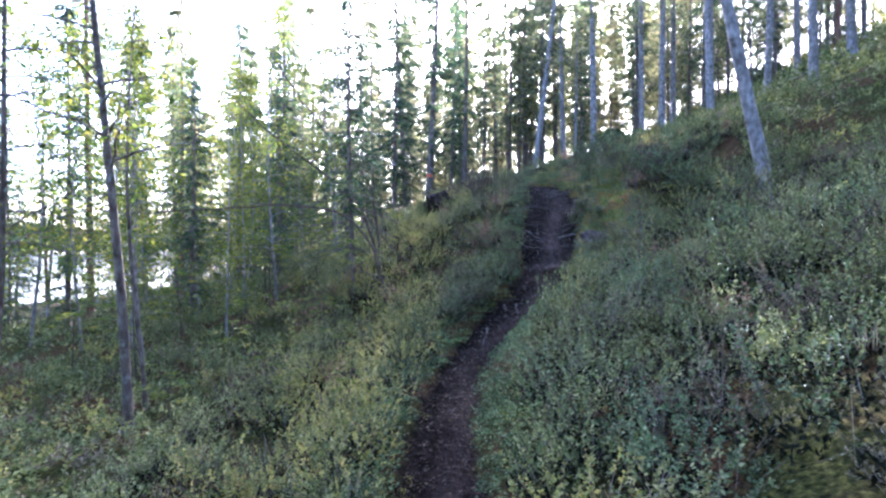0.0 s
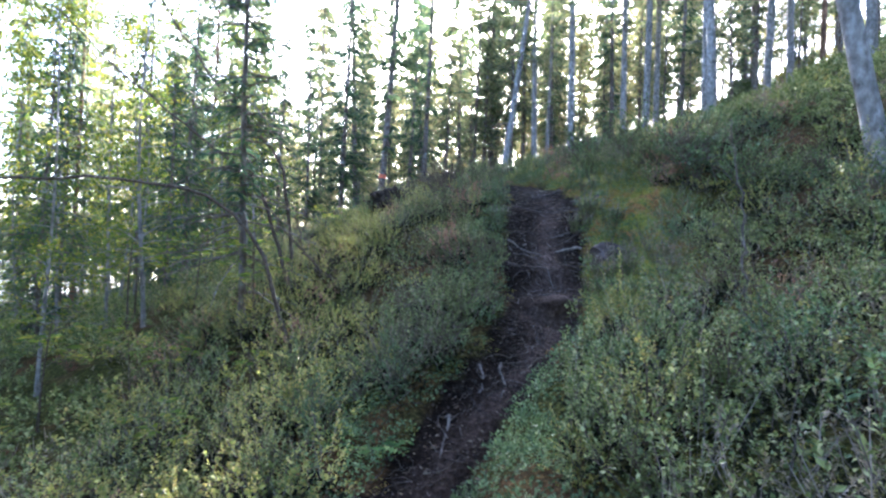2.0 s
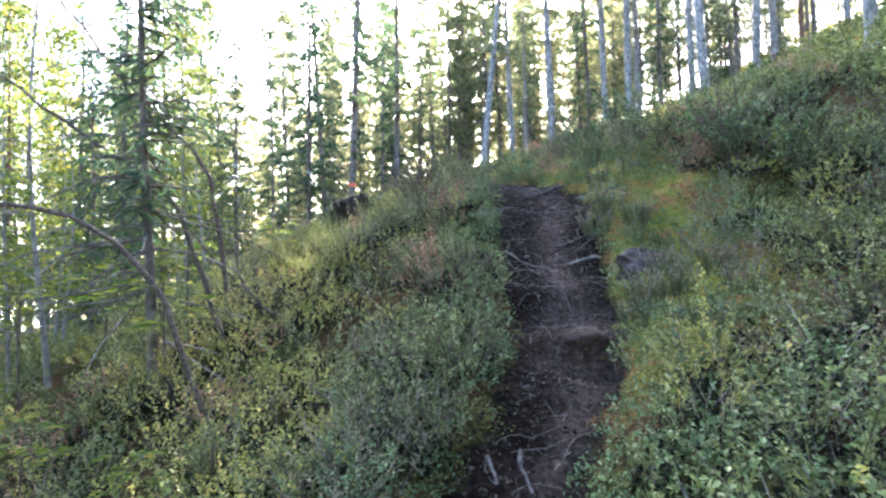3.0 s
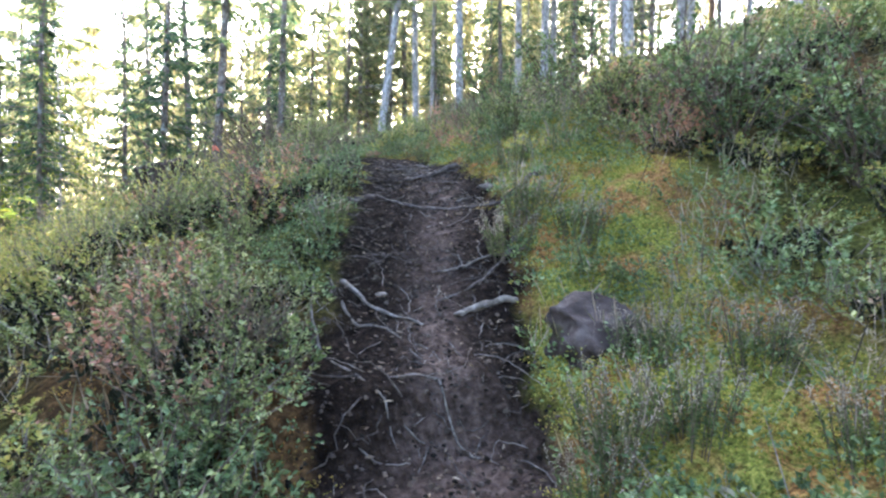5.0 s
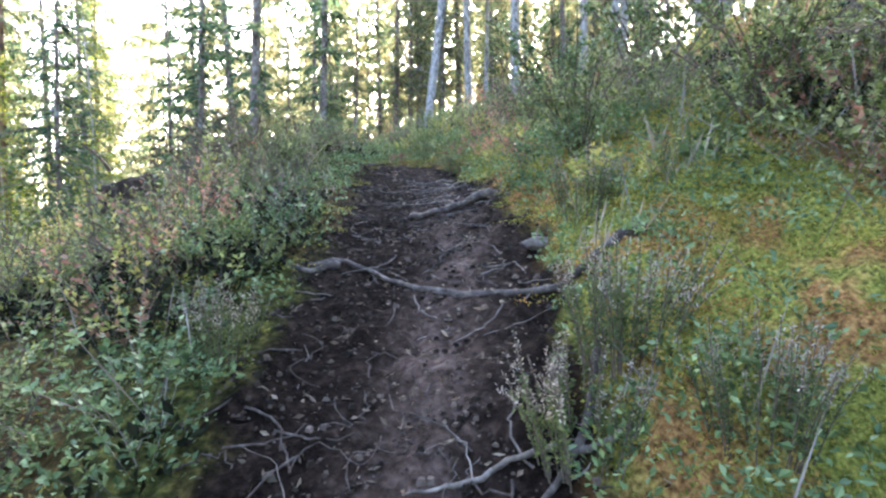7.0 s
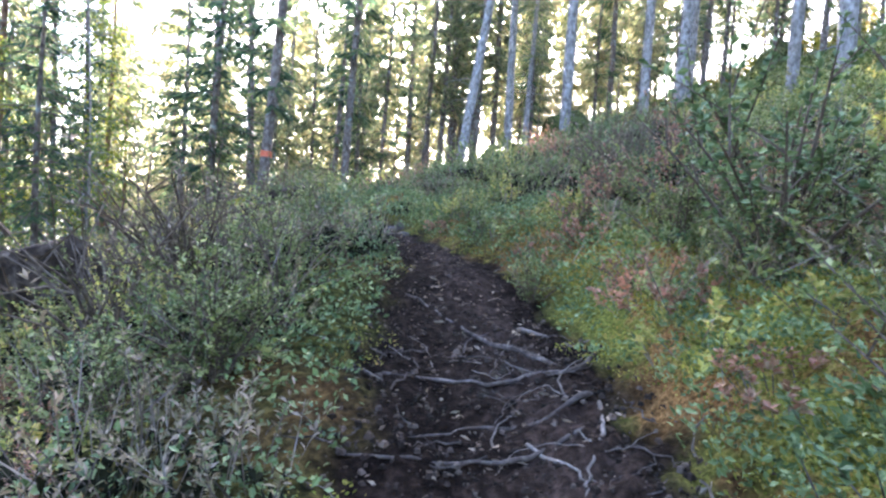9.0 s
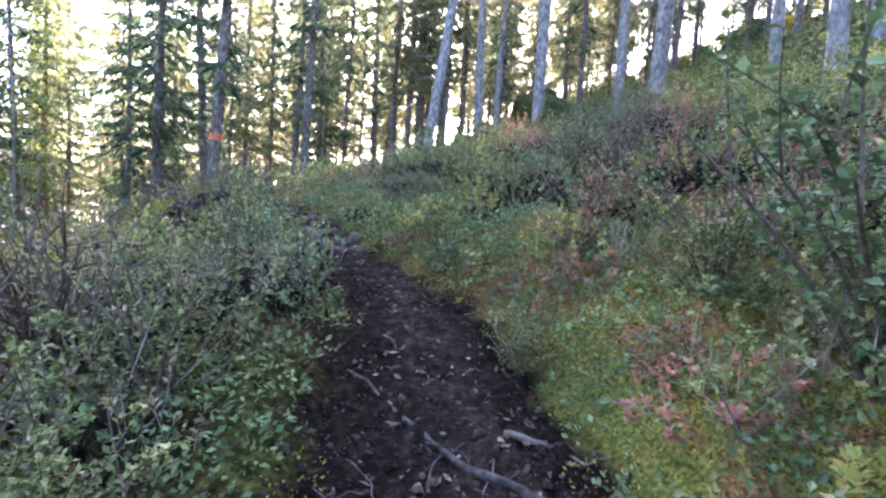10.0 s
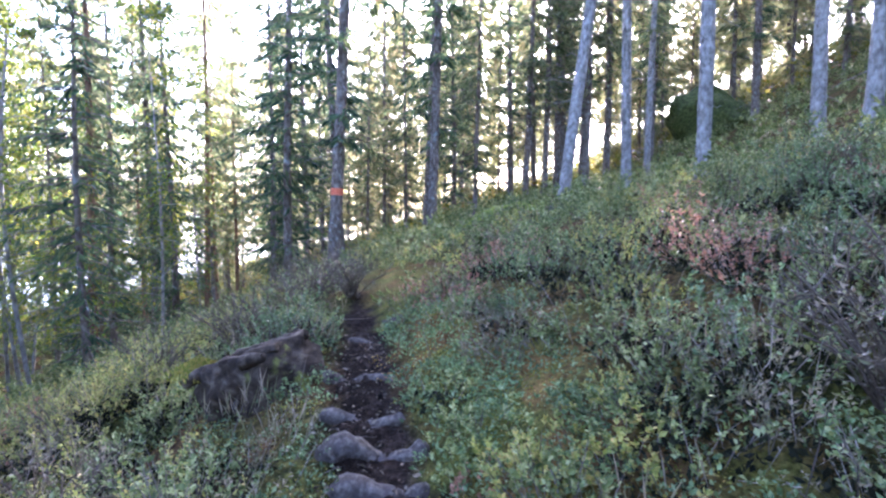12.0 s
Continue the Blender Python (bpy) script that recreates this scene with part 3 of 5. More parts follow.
# the rest of the forest, thinning towards the lake
spots = [(o.location.x, o.location.y) for o in scene.objects if o.type == "EMPTY"]
r = np.random.default_rng(21)
kinds = [(tall_a, 5), (tall_b, 4), (pine_a, 3), (thin_a, 9), (low_a, 2), (pale_a, 1)]
bag = [o for o, k in kinds for _ in range(k)]
made, tries = 0, 0
while made < 145 and tries < 6000:
    tries += 1
    x, y = r.uniform(-26, 34), r.uniform(19, 75)
    if y > 50 and r.uniform() < 0.45:
        continue
    if -5 < x < 3.5 and y < 27 or -12 < x <= -5 and y < 26:
        continue
    if 2 < x < 14 and y < 31:
        continue
    if x > 9 and y < 24 or abs(x - np.interp(y, PY, PX)) < 1.2 and y < 30:
        continue
    if x > 1.5 and (y < 27 or r.uniform() < 0.45):
        continue
    gap = 2.0 if x > -6 else 3.0
    if min((x - a) ** 2 + (y - b) ** 2 for a, b in spots) < gap ** 2:
        continue
    o = bag[r.integers(len(bag))]
    if x < -8:
        o = (pine_a, thin_a, tall_a, low_a)[r.integers(4)]
    if x > 4 and y < 34 and o in (low_a,):
        continue
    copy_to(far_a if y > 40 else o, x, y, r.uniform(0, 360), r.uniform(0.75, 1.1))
    spots.append((x, y))
    made += 1
made = 0
while made < 45:
    x, y = r.uniform(-34, 44), r.uniform(44, 92)
    if min((x - a) ** 2 + (y - c) ** 2 for a, c in spots) < 4:
        continue
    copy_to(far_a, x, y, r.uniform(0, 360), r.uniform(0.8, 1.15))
    spots.append((x, y))
    made += 1
# thin woods between the slope and the lake
made = 0
while made < 38:
    x, y = r.uniform(-20, -6.5), r.uniform(13, 46)
    if min((x - a) ** 2 + (y - c) ** 2 for a, c in spots) < 1.7:
        continue
    copy_to((thin_a, leafy_a, pine_a, thin_a, leafy_a, low_b)[r.integers(6)], x, y, r.uniform(0, 360), r.uniform(0.8, 1.15))
    spots.append((x, y))
    made += 1
# wood added behind the start, unseen, and along the slope top to cut skylight
made = 0
while made < 46:
    x, y = r.uniform(-16, 26), r.uniform(-22, 15)
    if y > -2.5 and x < 8.5 or abs(x) < 2 and y > -6 or min((x - a) ** 2 + (y - c) ** 2 for a, c in spots) < 4:
        continue
    copy_to((tall_a, tall_b, low_a, tall_a)[r.integers(4)] if y < 2 else (tall_a, pale_a, tall_b)[r.integers(3)], x, y, r.uniform(0, 360), r.uniform(0.85, 1.1))
    spots.append((x, y))
    made += 1
# more trees added out of view, back left, to block the sky there
made = 0
while made < 16:
    x, y = r.uniform(-19, -6), r.uniform(-16, 4)
    if min((x - a) ** 2 + (y - c) ** 2 for a, c in spots) < 4:
        continue
    copy_to((low_a, tall_a)[r.integers(2)], x, y, r.uniform(0, 360), r.uniform(0.9, 1.1))
    spots.append((x, y))
    made += 1
# unseen trees added at the back and on the flanks to shade the slope
for x, y, o in ((-9, 4, pine_a), (-12, 8, thin_a), (-14, 13, pine_a), (-11, 1, tall_a), (-7, -4, tall_a), (-2, -8, tall_b), (4, -7, tall_a), (9, -3, pale_a), (13, 4, tall_a), (15, 9, tall_b), (12, 11, pale_a), (18, 14, tall_a), (-17, 20, pine_a), (-18, 7, pine_a), (-16, -2, thin_a), (20, 2, tall_b)):
    copy_to(o, x, y, r.uniform(0, 360), r.uniform(0.85, 1.05))

mark_r = np.random.default_rng(5)
orange_tree = tall_b
band_z = np.array([2.02, 2.10, 2.18])
band_at = np.stack([np.interp(band_z / 23, *lines[orange_tree.name][:2]), np.interp(band_z / 23, lines[orange_tree.name][0], lines[orange_tree.name][2]), band_z], 1)
band = part("paint_mark", tube(band_at, [0.152, 0.152, 0.151], 14, 0.01, mark_r), ORANGE_PAINT, orange_tree, "orange trail mark painted round the trunk")
tagged(orange_tree, "tall spruce with an orange trail mark painted on it")

# trees close to the path, each its own
near_birch = birch("birch_tree", "leaning birch with mottled grey-white bark on the bank", 31, 11, 0.11, 5.0, 2.0, BARK_PALE, BIRCH_LEAF, lean=(-0.25, 0.0), count=900)
put(near_birch, 5.3, 8.6, 0)
dark_tree = birch("alder_tree", "slim dark-barked tree with thin twigs", 32, 10, 0.055, 3.0, 1.6, BARK_SPRUCE, BIRCH_LEAF, lean=(-0.05, 0.0), count=900, leaf=0.08)
put(dark_tree, -3.6, 6.0, 0)
put(birch("alder_tree", "thin young dark-barked tree", 33, 6, 0.028, 1.8, 0.9, BARK_SPRUCE, BIRCH_LEAF, lean=(0.0, 0.0), count=600, leaf=0.07), -3.75, 6.6, 0)
put(birch("alder_tree", "leaning thin dark tree near the lake", 34, 9, 0.06, 2.0, 1.6, BARK_SPRUCE, BIRCH_LEAF, lean=(0.06, 0.0), count=1100, leaf=0.08), -6.6, 7.6, 0)
small_spruce = conifer("spruce_tree", "small dark spruce with dead lower twigs", 35, 6.6, 0.05, 1.7, 1.0, BARK_SPRUCE, NEEDLES, dead=40, whorl=0.2, per=5, spray=0.10, size=0.19, droop=0.25, sparse=0.1)
put(small_spruce, -1.75, 10.2, 0)


# ---- undergrowth ----
def off_path(x, y, room):
    beaten = np.interp(y, [3.0, 4.6, 6.8, 7.9], [0.1, 0.36, 1.05, 1.3])
    trampled = (np.abs(x - beaten) < 0.26 + 0.7 * room) & (y > 3) & (y < 7.9)
    return (np.abs(x - smooth_interp(y, PY, PX)) > smooth_interp(y, PY, PW) + room + 0.08 * wave(x, y, 0.8, 6)) & ~trampled


def scatter(r, n, x0, x1, y0, y1, room=0.05):
    x, y = r.uniform(x0, x1, n), r.uniform(y0, y1, n)
    k = off_path(x, y, room)
    return x[k], y[k]


def carpet(r, x, y, high, per, leaf, spread):
    """Dwarf shrubs at x, y: leaves spread through small domes."""
    n = len(x)
    h = high * r.uniform(0.5, 1.25, n)
    a, q = r.uniform(0, 6.28, (n, per)), np.sqrt(r.uniform(0, 1, (n, per)))
    top = np.sqrt(np.maximum(0.05, 1 - 0.75 * q ** 2))
    up = h[:, None] * top * r.uniform(0.25, 1.0, (n, per)) ** 0.6
    px, py = x[:, None] + q * spread * np.cos(a), y[:, None] + q * spread * np.sin(a)
    pz = land(x, y)[:, None] + up
    c = np.stack([px, py, pz], -1).reshape(-1, 3)
    c[:, 2] = np.maximum(c[:, 2], land(c[:, 0], c[:, 1]) + 0.01)
    way = np.stack([np.cos(a), np.sin(a), r.uniform(-0.1, 1.3, (n, per))], -1).reshape(-1, 3) + r.normal(0, 0.5, (n * per, 3))
    ln = leaf * r.uniform(0.6, 1.35, n * per)
    return leaves(c, way, ln, ln * 0.55, r, 0.2, 1.2)


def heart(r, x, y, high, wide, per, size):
    """The inside of the shrubs: near-black stems and leaves that put shade under the green shell."""
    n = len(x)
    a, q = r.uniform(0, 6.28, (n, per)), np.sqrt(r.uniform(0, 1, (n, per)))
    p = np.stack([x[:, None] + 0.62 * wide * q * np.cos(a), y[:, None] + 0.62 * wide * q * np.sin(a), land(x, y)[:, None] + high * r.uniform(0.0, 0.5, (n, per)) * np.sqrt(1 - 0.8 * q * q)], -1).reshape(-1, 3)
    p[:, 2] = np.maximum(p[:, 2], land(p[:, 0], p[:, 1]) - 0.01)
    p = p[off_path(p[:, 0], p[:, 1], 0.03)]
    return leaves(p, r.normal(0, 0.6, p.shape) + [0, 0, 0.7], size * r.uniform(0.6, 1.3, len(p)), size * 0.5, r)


stalks = []


def mounds(r, x, y, high, wide, per, leaf, broad=0.6, shoot=14, lift=1.0):
    """Dwarf shrubs at x, y: upright shoots that rise from overlapping domes, leaves set along each shoot, dark gaps between."""
    n, k = len(x), max(2, per // shoot)
    rad, h = wide * r.uniform(0.6, 1.3, n), high * lift * r.uniform(0.6, 1.3, n)
    a, c = r.uniform(0, 6.28, (n, k)), r.uniform(0.05, 1, (n, k))
    s, shell = np.sqrt(1 - c * c), r.uniform(0.45, 0.8, (n, k))
    lump = 1 + 0.22 * np.sin(3 * a + 7 * x[:, None]) * s
    way = np.stack([s * np.cos(a), s * np.sin(a), c], -1)
    foot = np.stack([x[:, None] + rad[:, None] * shell * lump * way[..., 0], y[:, None] + rad[:, None] * shell * lump * way[..., 1], land(x, y)[:, None] + h[:, None] * shell * lump * c], -1).reshape(-1, 3)
    tall = (np.repeat(h, k) * r.uniform(0.25, 0.62, n * k))[:, None]
    axis_way = unit(way.reshape(-1, 3) * [0.7, 0.7, 0.3] + [0, 0, 0.75] + r.normal(0, 0.25, (n * k, 3)))
    tip = foot + axis_way * tall
    keep = off_path(tip[:, 0], tip[:, 1], -0.03)
    foot, axis_way, tall = foot[keep], axis_way[keep], tall[keep]
    m = len(foot)
    foot[:, 2] = np.maximum(foot[:, 2], land(foot[:, 0], foot[:, 1]))
    if leaf < 0.04:
        stalks.append((foot - axis_way * 0.08, axis_way, tall[:, 0] * 0.9 + 0.08))
    q = r.uniform(0.05, 1, (m, shoot)) ** 0.7
    p = (foot[:, None] + axis_way[:, None] * (q * tall)[..., None]).reshape(-1, 3)
    p[:, 2] = np.maximum(p[:, 2], land(p[:, 0], p[:, 1]) + 0.01)
    out = np.repeat(axis_way, shoot, 0) * 0.55 + unit(r.normal(0, 1, p.shape)) * [0.9, 0.9, 0.45]
    ln = leaf * np.repeat(r.uniform(0.75, 1.25, m), shoot) * (1.15 - 0.45 * q.ravel()) * r.uniform(0.7, 1.25, m * shoot)
    return leaves(p, out, ln, ln * broad, r, 0.2, 2.2)


def zone(x, y):
    """The kind of cover that grows at x, y: 0 bilberry, 1 heather, 2 yellowed, 3 cowberry, 4 reddened."""
    k = np.zeros(len(x), int)
    k[wave(x, y, 2.6, 31) > 0.34] = 1
    k[(wave(x, y, 2.1, 32) > 0.36) | ((np.abs(x + 0.8) < 0.9) & (wave(x, y, 1.3, 35) > -0.25))] = 2
    k[(k == 2) & (x > 1) & (y < 7.5)] = 0
    k[(wave(x, y, 1.9, 33) > 0.3) & (x > 0.8)] = 3
    k[(wave(x, y, 1.5, 34) > 0.48) & (y > 9)] = 4
    k[(np.abs(x - 3.75) < 0.75) & (np.abs(y - 14.3) < 1.2) & (wave(x, y, 0.9, 36) > 0.35)] = 4
    return k


COVER = (("bilberry_carpet", "grey-green bilberry carpet over the slope", BILBERRY, 0.6), ("heather_carpet", "brownish faded heather carpet", HEATHER, 0.32), ("yellowed_bilberry", "bilberry turned yellow by autumn", AUTUMN, 0.6),
         ("cowberry_carpet", "glossy blue-green cowberry and bog bilberry", COWBERRY, 0.65), ("reddened_bilberry", "bilberry turned red and rusty by autumn", RED_LEAF, 0.6))
r = np.random.default_rng(41)
x, y = scatter(r, 1800, -2.6, 6.2, 1.6, 18.5, 0.06)
mossy = np.exp(-(((x - 3.25) / 0.7) ** 2 + ((y - 10.1) / 1.3) ** 2)) + 0.5 * np.exp(-(((x - 3.15) / 0.4) ** 2 + ((y - 13.4) / 1.0) ** 2))
k = r.uniform(0, 1, len(x)) > mossy * 0.9
k &= np.hypot((x - 2.62) / 0.55, (y - 9.2) / 0.6) > 1
k &= np.hypot((x - 1.1) / 0.55, (y - 16.45) / 0.6) > 1
side = x - smooth_interp(y, PY, PX)
tall_here = ((side < -0.2) & (y > 6.2) & (y < 13.2)) | ((side > 0) & (y < 8.0))
k &= (wave(x, y, 1.25, 51) > -0.42) | tall_here | (r.uniform(0, 1, len(x)) < 0.35)
side, tall_here = side[k], tall_here[k]
x, y = x[k], y[k]
high_at = np.clip(0.95 + 0.75 * wave(x, y, 1.25, 51), 0.45, 1.6) * np.where(tall_here, 1.35, 1.0) * np.where((side > 0) & (side < 1.15) & (y > 8.2), 0.55, 1.0)
# dark filler inside the taller shrubs, so their gaps look shaded
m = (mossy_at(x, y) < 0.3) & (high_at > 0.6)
tagged(part("shrub_undergrowth", heart(r, x[m], y[m], 0.3 * np.minimum(high_at[m], 1.25)[:, None], 0.32, 80, 0.05), SHRUB_SHADE), "dark inner stems and leaves added as shade under the shrubs", "undergrowth", kind="stuff")
z = zone(x, y)
for i, (name, label, mat, broad) in enumerate(COVER):
    m = z == i
    tagged(part(name, mounds(r, x[m], y[m], 0.34, 0.33, 392, 0.029, broad, 14, high_at[m]), mat), label, "undergrowth", kind="stuff")
foot, way, tall = (np.concatenate(v) for v in zip(*stalks))
tagged(part("shrub_stalks", leaves(foot, way, tall, 0.005, r, 0.1), DRY_TWIGS), "thin brown stalks of the dwarf shrubs", "undergrowth", kind="stuff")
x, y = scatter(r, 2000, -8.0, 10.5, 0.5, 23.0, 0.25)
k = (x < -2.4) | (x > 6.0) | (y > 18.3) | (y < 1.4)
x, y = x[k], y[k]
z = zone(x, y)
for i, (name, label, mat, broad) in enumerate(COVER[:3]):
    m = (z == i) | ((i == 0) & (z > 2))
    tagged(part(name.replace("carpet", "slope"), mounds(r, x[m], y[m], 0.40, 0.38, 192, 0.052, broad, 12), mat), label, "undergrowth", kind="stuff")
x, y = scatter(r, 2600, -18, 22, -6, 40, 0.3)
k = (x < -7.8) | (x > 10.3) | (y > 22.8) | (y < 0.6)
tagged(part("forest_heath", mounds(r, x[k], y[k], 0.5, 0.6, 66, 0.12, 0.6, 6), BILBERRY), "bilberry and heather between the forest trees", "undergrowth", kind="stuff")
x, y = scatter(r, 2400, -30, 44, 38, 90, 0.2)
tagged(part("forest_brush", mounds(r, x, y, 0.8, 1.1, 36, 0.24, 0.6, 6), MOSS_TUFT), "brush and moss on the far forest floor", "undergrowth", kind="stuff")
x, y = scatter(r, 900, -0.5, 4.6, 3.0, 17.5, -0.06)
mx, my = scatter(r, 2200, 2.2, 4.6, 8.0, 15.0, 0.0)
k = r.uniform(0, 1, len(mx)) < mossy_at(mx, my)
mx, my = mx[k], my[k]
x, y = np.concatenate([x, mx]), np.concatenate([y, my])
tagged(part("moss_tufts", carpet(r, x, y, 0.055, 70, 0.013, 0.12), MOSS_TUFT), "yellow-green and rusty moss tufts", "moss", kind="stuff")
# small sprouts along both verges and over the mossy patches
n = 2600
y = r.uniform(3.0, 17.5, n)
side = np.where(r.uniform(0, 1, n) < 0.62, 1, -1)
x = smooth_interp(y, PY, PX) + side * (smooth_interp(y, PY, PW) + 0.02 + np.abs(r.normal(0, 0.55, n)))
tagged(part("verge_sprouts", carpet(r, x, y, 0.13, 24, 0.026, 0.09), COWBERRY), "small cowberry and bilberry sprouts on the mossy verges", "undergrowth", kind="stuff")
x, y = scatter(r, 700, -3.0, 5.5, 2.5, 18.0, 0.08)
k = wave(x, y, 2.9, 15) > 0.1
n = int(k.sum())
sx, sy = np.repeat(x[k], 14) + r.normal(0, 0.08, n * 14), np.repeat(y[k], 14) + r.normal(0, 0.08, n * 14)
sc = np.stack([sx, sy, land(sx, sy) + 0.1], 1)
ln = r.uniform(0.10, 0.22, len(sc))
tagged(part("heather_sprigs", leaves(sc, r.normal(0, 0.3, sc.shape) + [0, 0, 1], ln, 0.008, r, 0.5), HEATHER), "faded heather sprigs among the bilberry", "heather", kind="stuff")
x, y = scatter(r, 2600, -3.5, 6.5, 2.0, 18.0, 0.1)
c = np.stack([x, y, land(x, y) + 0.08], 1)
tagged(part("dry_twig_scrub", leaves(c, r.normal(0, 0.6, c.shape) + [0, 0, 0.8], r.uniform(0.2, 0.45, len(c)), 0.005, r, 0.1), DRY_TWIGS), "thin dry twigs in the scrub", "twigs", kind="stuff")
# litter on the path
n = 5200
y = r.uniform(2.5, 17.5, n)
x = smooth_interp(y, PY, PX) + r.normal(0, 0.5, n) * (smooth_interp(y, PY, PW) + 0.1)
c = np.stack([x, y, land(x, y) + 0.004], 1)
tagged(part("leaf_litter", leaves(c, r.normal(0, 1, c.shape) * [1, 1, 0.22], r.uniform(0.01, 0.05, n), r.uniform(0.004, 0.018, n), r, 0.2), LITTER), "fallen leaves, needles and bits of bark on the path", "litter", kind="stuff")


# crumbs of earth and grit on the path
n = 11000
y = np.where(r.uniform(0, 1, n) < 0.75, r.uniform(7.5, 13.5, n), r.uniform(2.5, 17.0, n))
x = smooth_interp(y, PY, PX) + r.uniform(-1, 1, n) * (smooth_interp(y, PY, PW) + 0.05)
size = 0.003 + 0.010 * r.uniform(0, 1, n) ** 4
corner = np.array([[-1, -1, -0.6], [1, -1, -0.6], [1, 1, -0.6], [-1, 1, -0.6], [-0.6, -0.6, 0.6], [0.6, -0.6, 0.6], [0.6, 0.6, 0.6], [-0.6, 0.6, 0.6]])
spin = r.uniform(0, 6.28, n)
c = corner * size[:, None, None] * r.uniform(0.6, 1.3, (n, 8, 3))
c = np.stack([c[..., 0] * np.cos(spin)[:, None] - c[..., 1] * np.sin(spin)[:, None], c[..., 0] * np.sin(spin)[:, None] + c[..., 1] * np.cos(spin)[:, None], c[..., 2]], -1) + np.stack([x, y, land(x, y) + 0.3 * size], -1)[:, None]
faces = np.array([[4, 5, 6, 7], [0, 1, 5, 4], [1, 2, 6, 5], [2, 3, 7, 6], [3, 0, 4, 7]])
tagged(part("soil_crumbs", (c.reshape(-1, 3), (np.arange(n)[:, None, None] * 8 + faces).reshape(-1, 4)), CRUMB), "crumbs of dark earth and grit on the path", "soil", kind="stuff")


def shrub(name, label, seed, high, wide, count, leaf, mat, stems=14, width=0.55, category="shrub"):
    """A bush: wiry branching stems and leaves set along them."""
    r = np.random.default_rng(seed)
    top = thing(name, (0, 0, 0), label, category, "shrubs along the path")
    limbs, cs, ws = [], [], []
    for _ in range(stems):
        a, q = r.uniform(0, 6.28), r.uniform(0.1, 1) ** 0.6
        end = np.array([math.cos(a) * q * wide, math.sin(a) * q * wide, high * r.uniform(0.6, 1.1) * math.sqrt(max(0.1, 1 - 0.6 * q * q))])
        mid = end * [0.35, 0.35, 0.6] + r.normal(0, 0.03, 3)
        foot = np.array([math.cos(a), math.sin(a), 0]) * 0.004 - [0, 0, 0.04]
        line = spline([foot, mid, end], 6)
        limbs.append(tube(line, np.linspace(0.007, 0.002, 6) * (high / 0.5) ** 0.5, 4))
        twigs = [line]
        for _ in range(4):
            s = line[r.integers(1, 5)]
            e = s + (r.normal(0, 0.5, 3) + [0, 0, 0.6]) * high * 0.4
            tw = spline([s, (s + e) / 2 + r.normal(0, 0.015, 3), e], 4)
            limbs.append(tube(tw, np.linspace(0.0035, 0.0012, 4), 3))
            twigs.append(tw)
        for tw in twigs:
            m = max(1, count // (stems * 5))
            w = r.uniform(0.2, 1.0, m) * (len(tw) - 1)
            c = np.stack([np.interp(w, np.arange(len(tw)), tw[:, k]) for k in range(3)], 1)
            cs.append(c)
            ws.append(r.normal(0, 0.8, (m, 3)) + [0, 0, 0.45] + unit(c - [0, 0, high * 0.4]) * 0.5)
    c, w = np.concatenate(cs), np.concatenate(ws)
    part("stem", join(limbs), BARK_TWIG, top)
    if count:
        ln = leaf * r.uniform(0.6, 1.3, len(c))
        part("foliage", leaves(c, w * [1, 1, 0.5], ln, ln * width, r, 0.2, 1.8), mat, top)
    return top


bushes = [shrub("bilberry_shrub", "grey-green bilberry shrub beside the path", 51, 0.58, 0.40, 2600, 0.022, BILBERRY),
          shrub("bilberry_shrub", "dense low green bilberry shrub", 52, 0.48, 0.42, 2600, 0.021, BILBERRY),
          shrub("bog_bilberry_shrub", "blue-green bog bilberry shrub with rounded leaves", 53, 0.62, 0.46, 2600, 0.023, COWBERRY, width=0.7),
          shrub("bilberry_shrub", "bilberry shrub with yellowing autumn leaves", 54, 0.5, 0.4, 2200, 0.023, AUTUMN),
          shrub("bilberry_shrub", "bilberry shrub with reddened autumn leaves", 55, 0.38, 0.35, 1100, 0.024, RED_LEAF),
          shrub("heather_shrub", "brown-grey heather shrub with bare twigs", 56, 0.5, 0.4, 900, 0.03, HEATHER, stems=24, width=0.3),
          shrub("dead_shrub", "leafless dry shrub of tangled twigs", 57, 0.55, 0.45, 0, 0.03, HEATHER, stems=26)]
spots = []
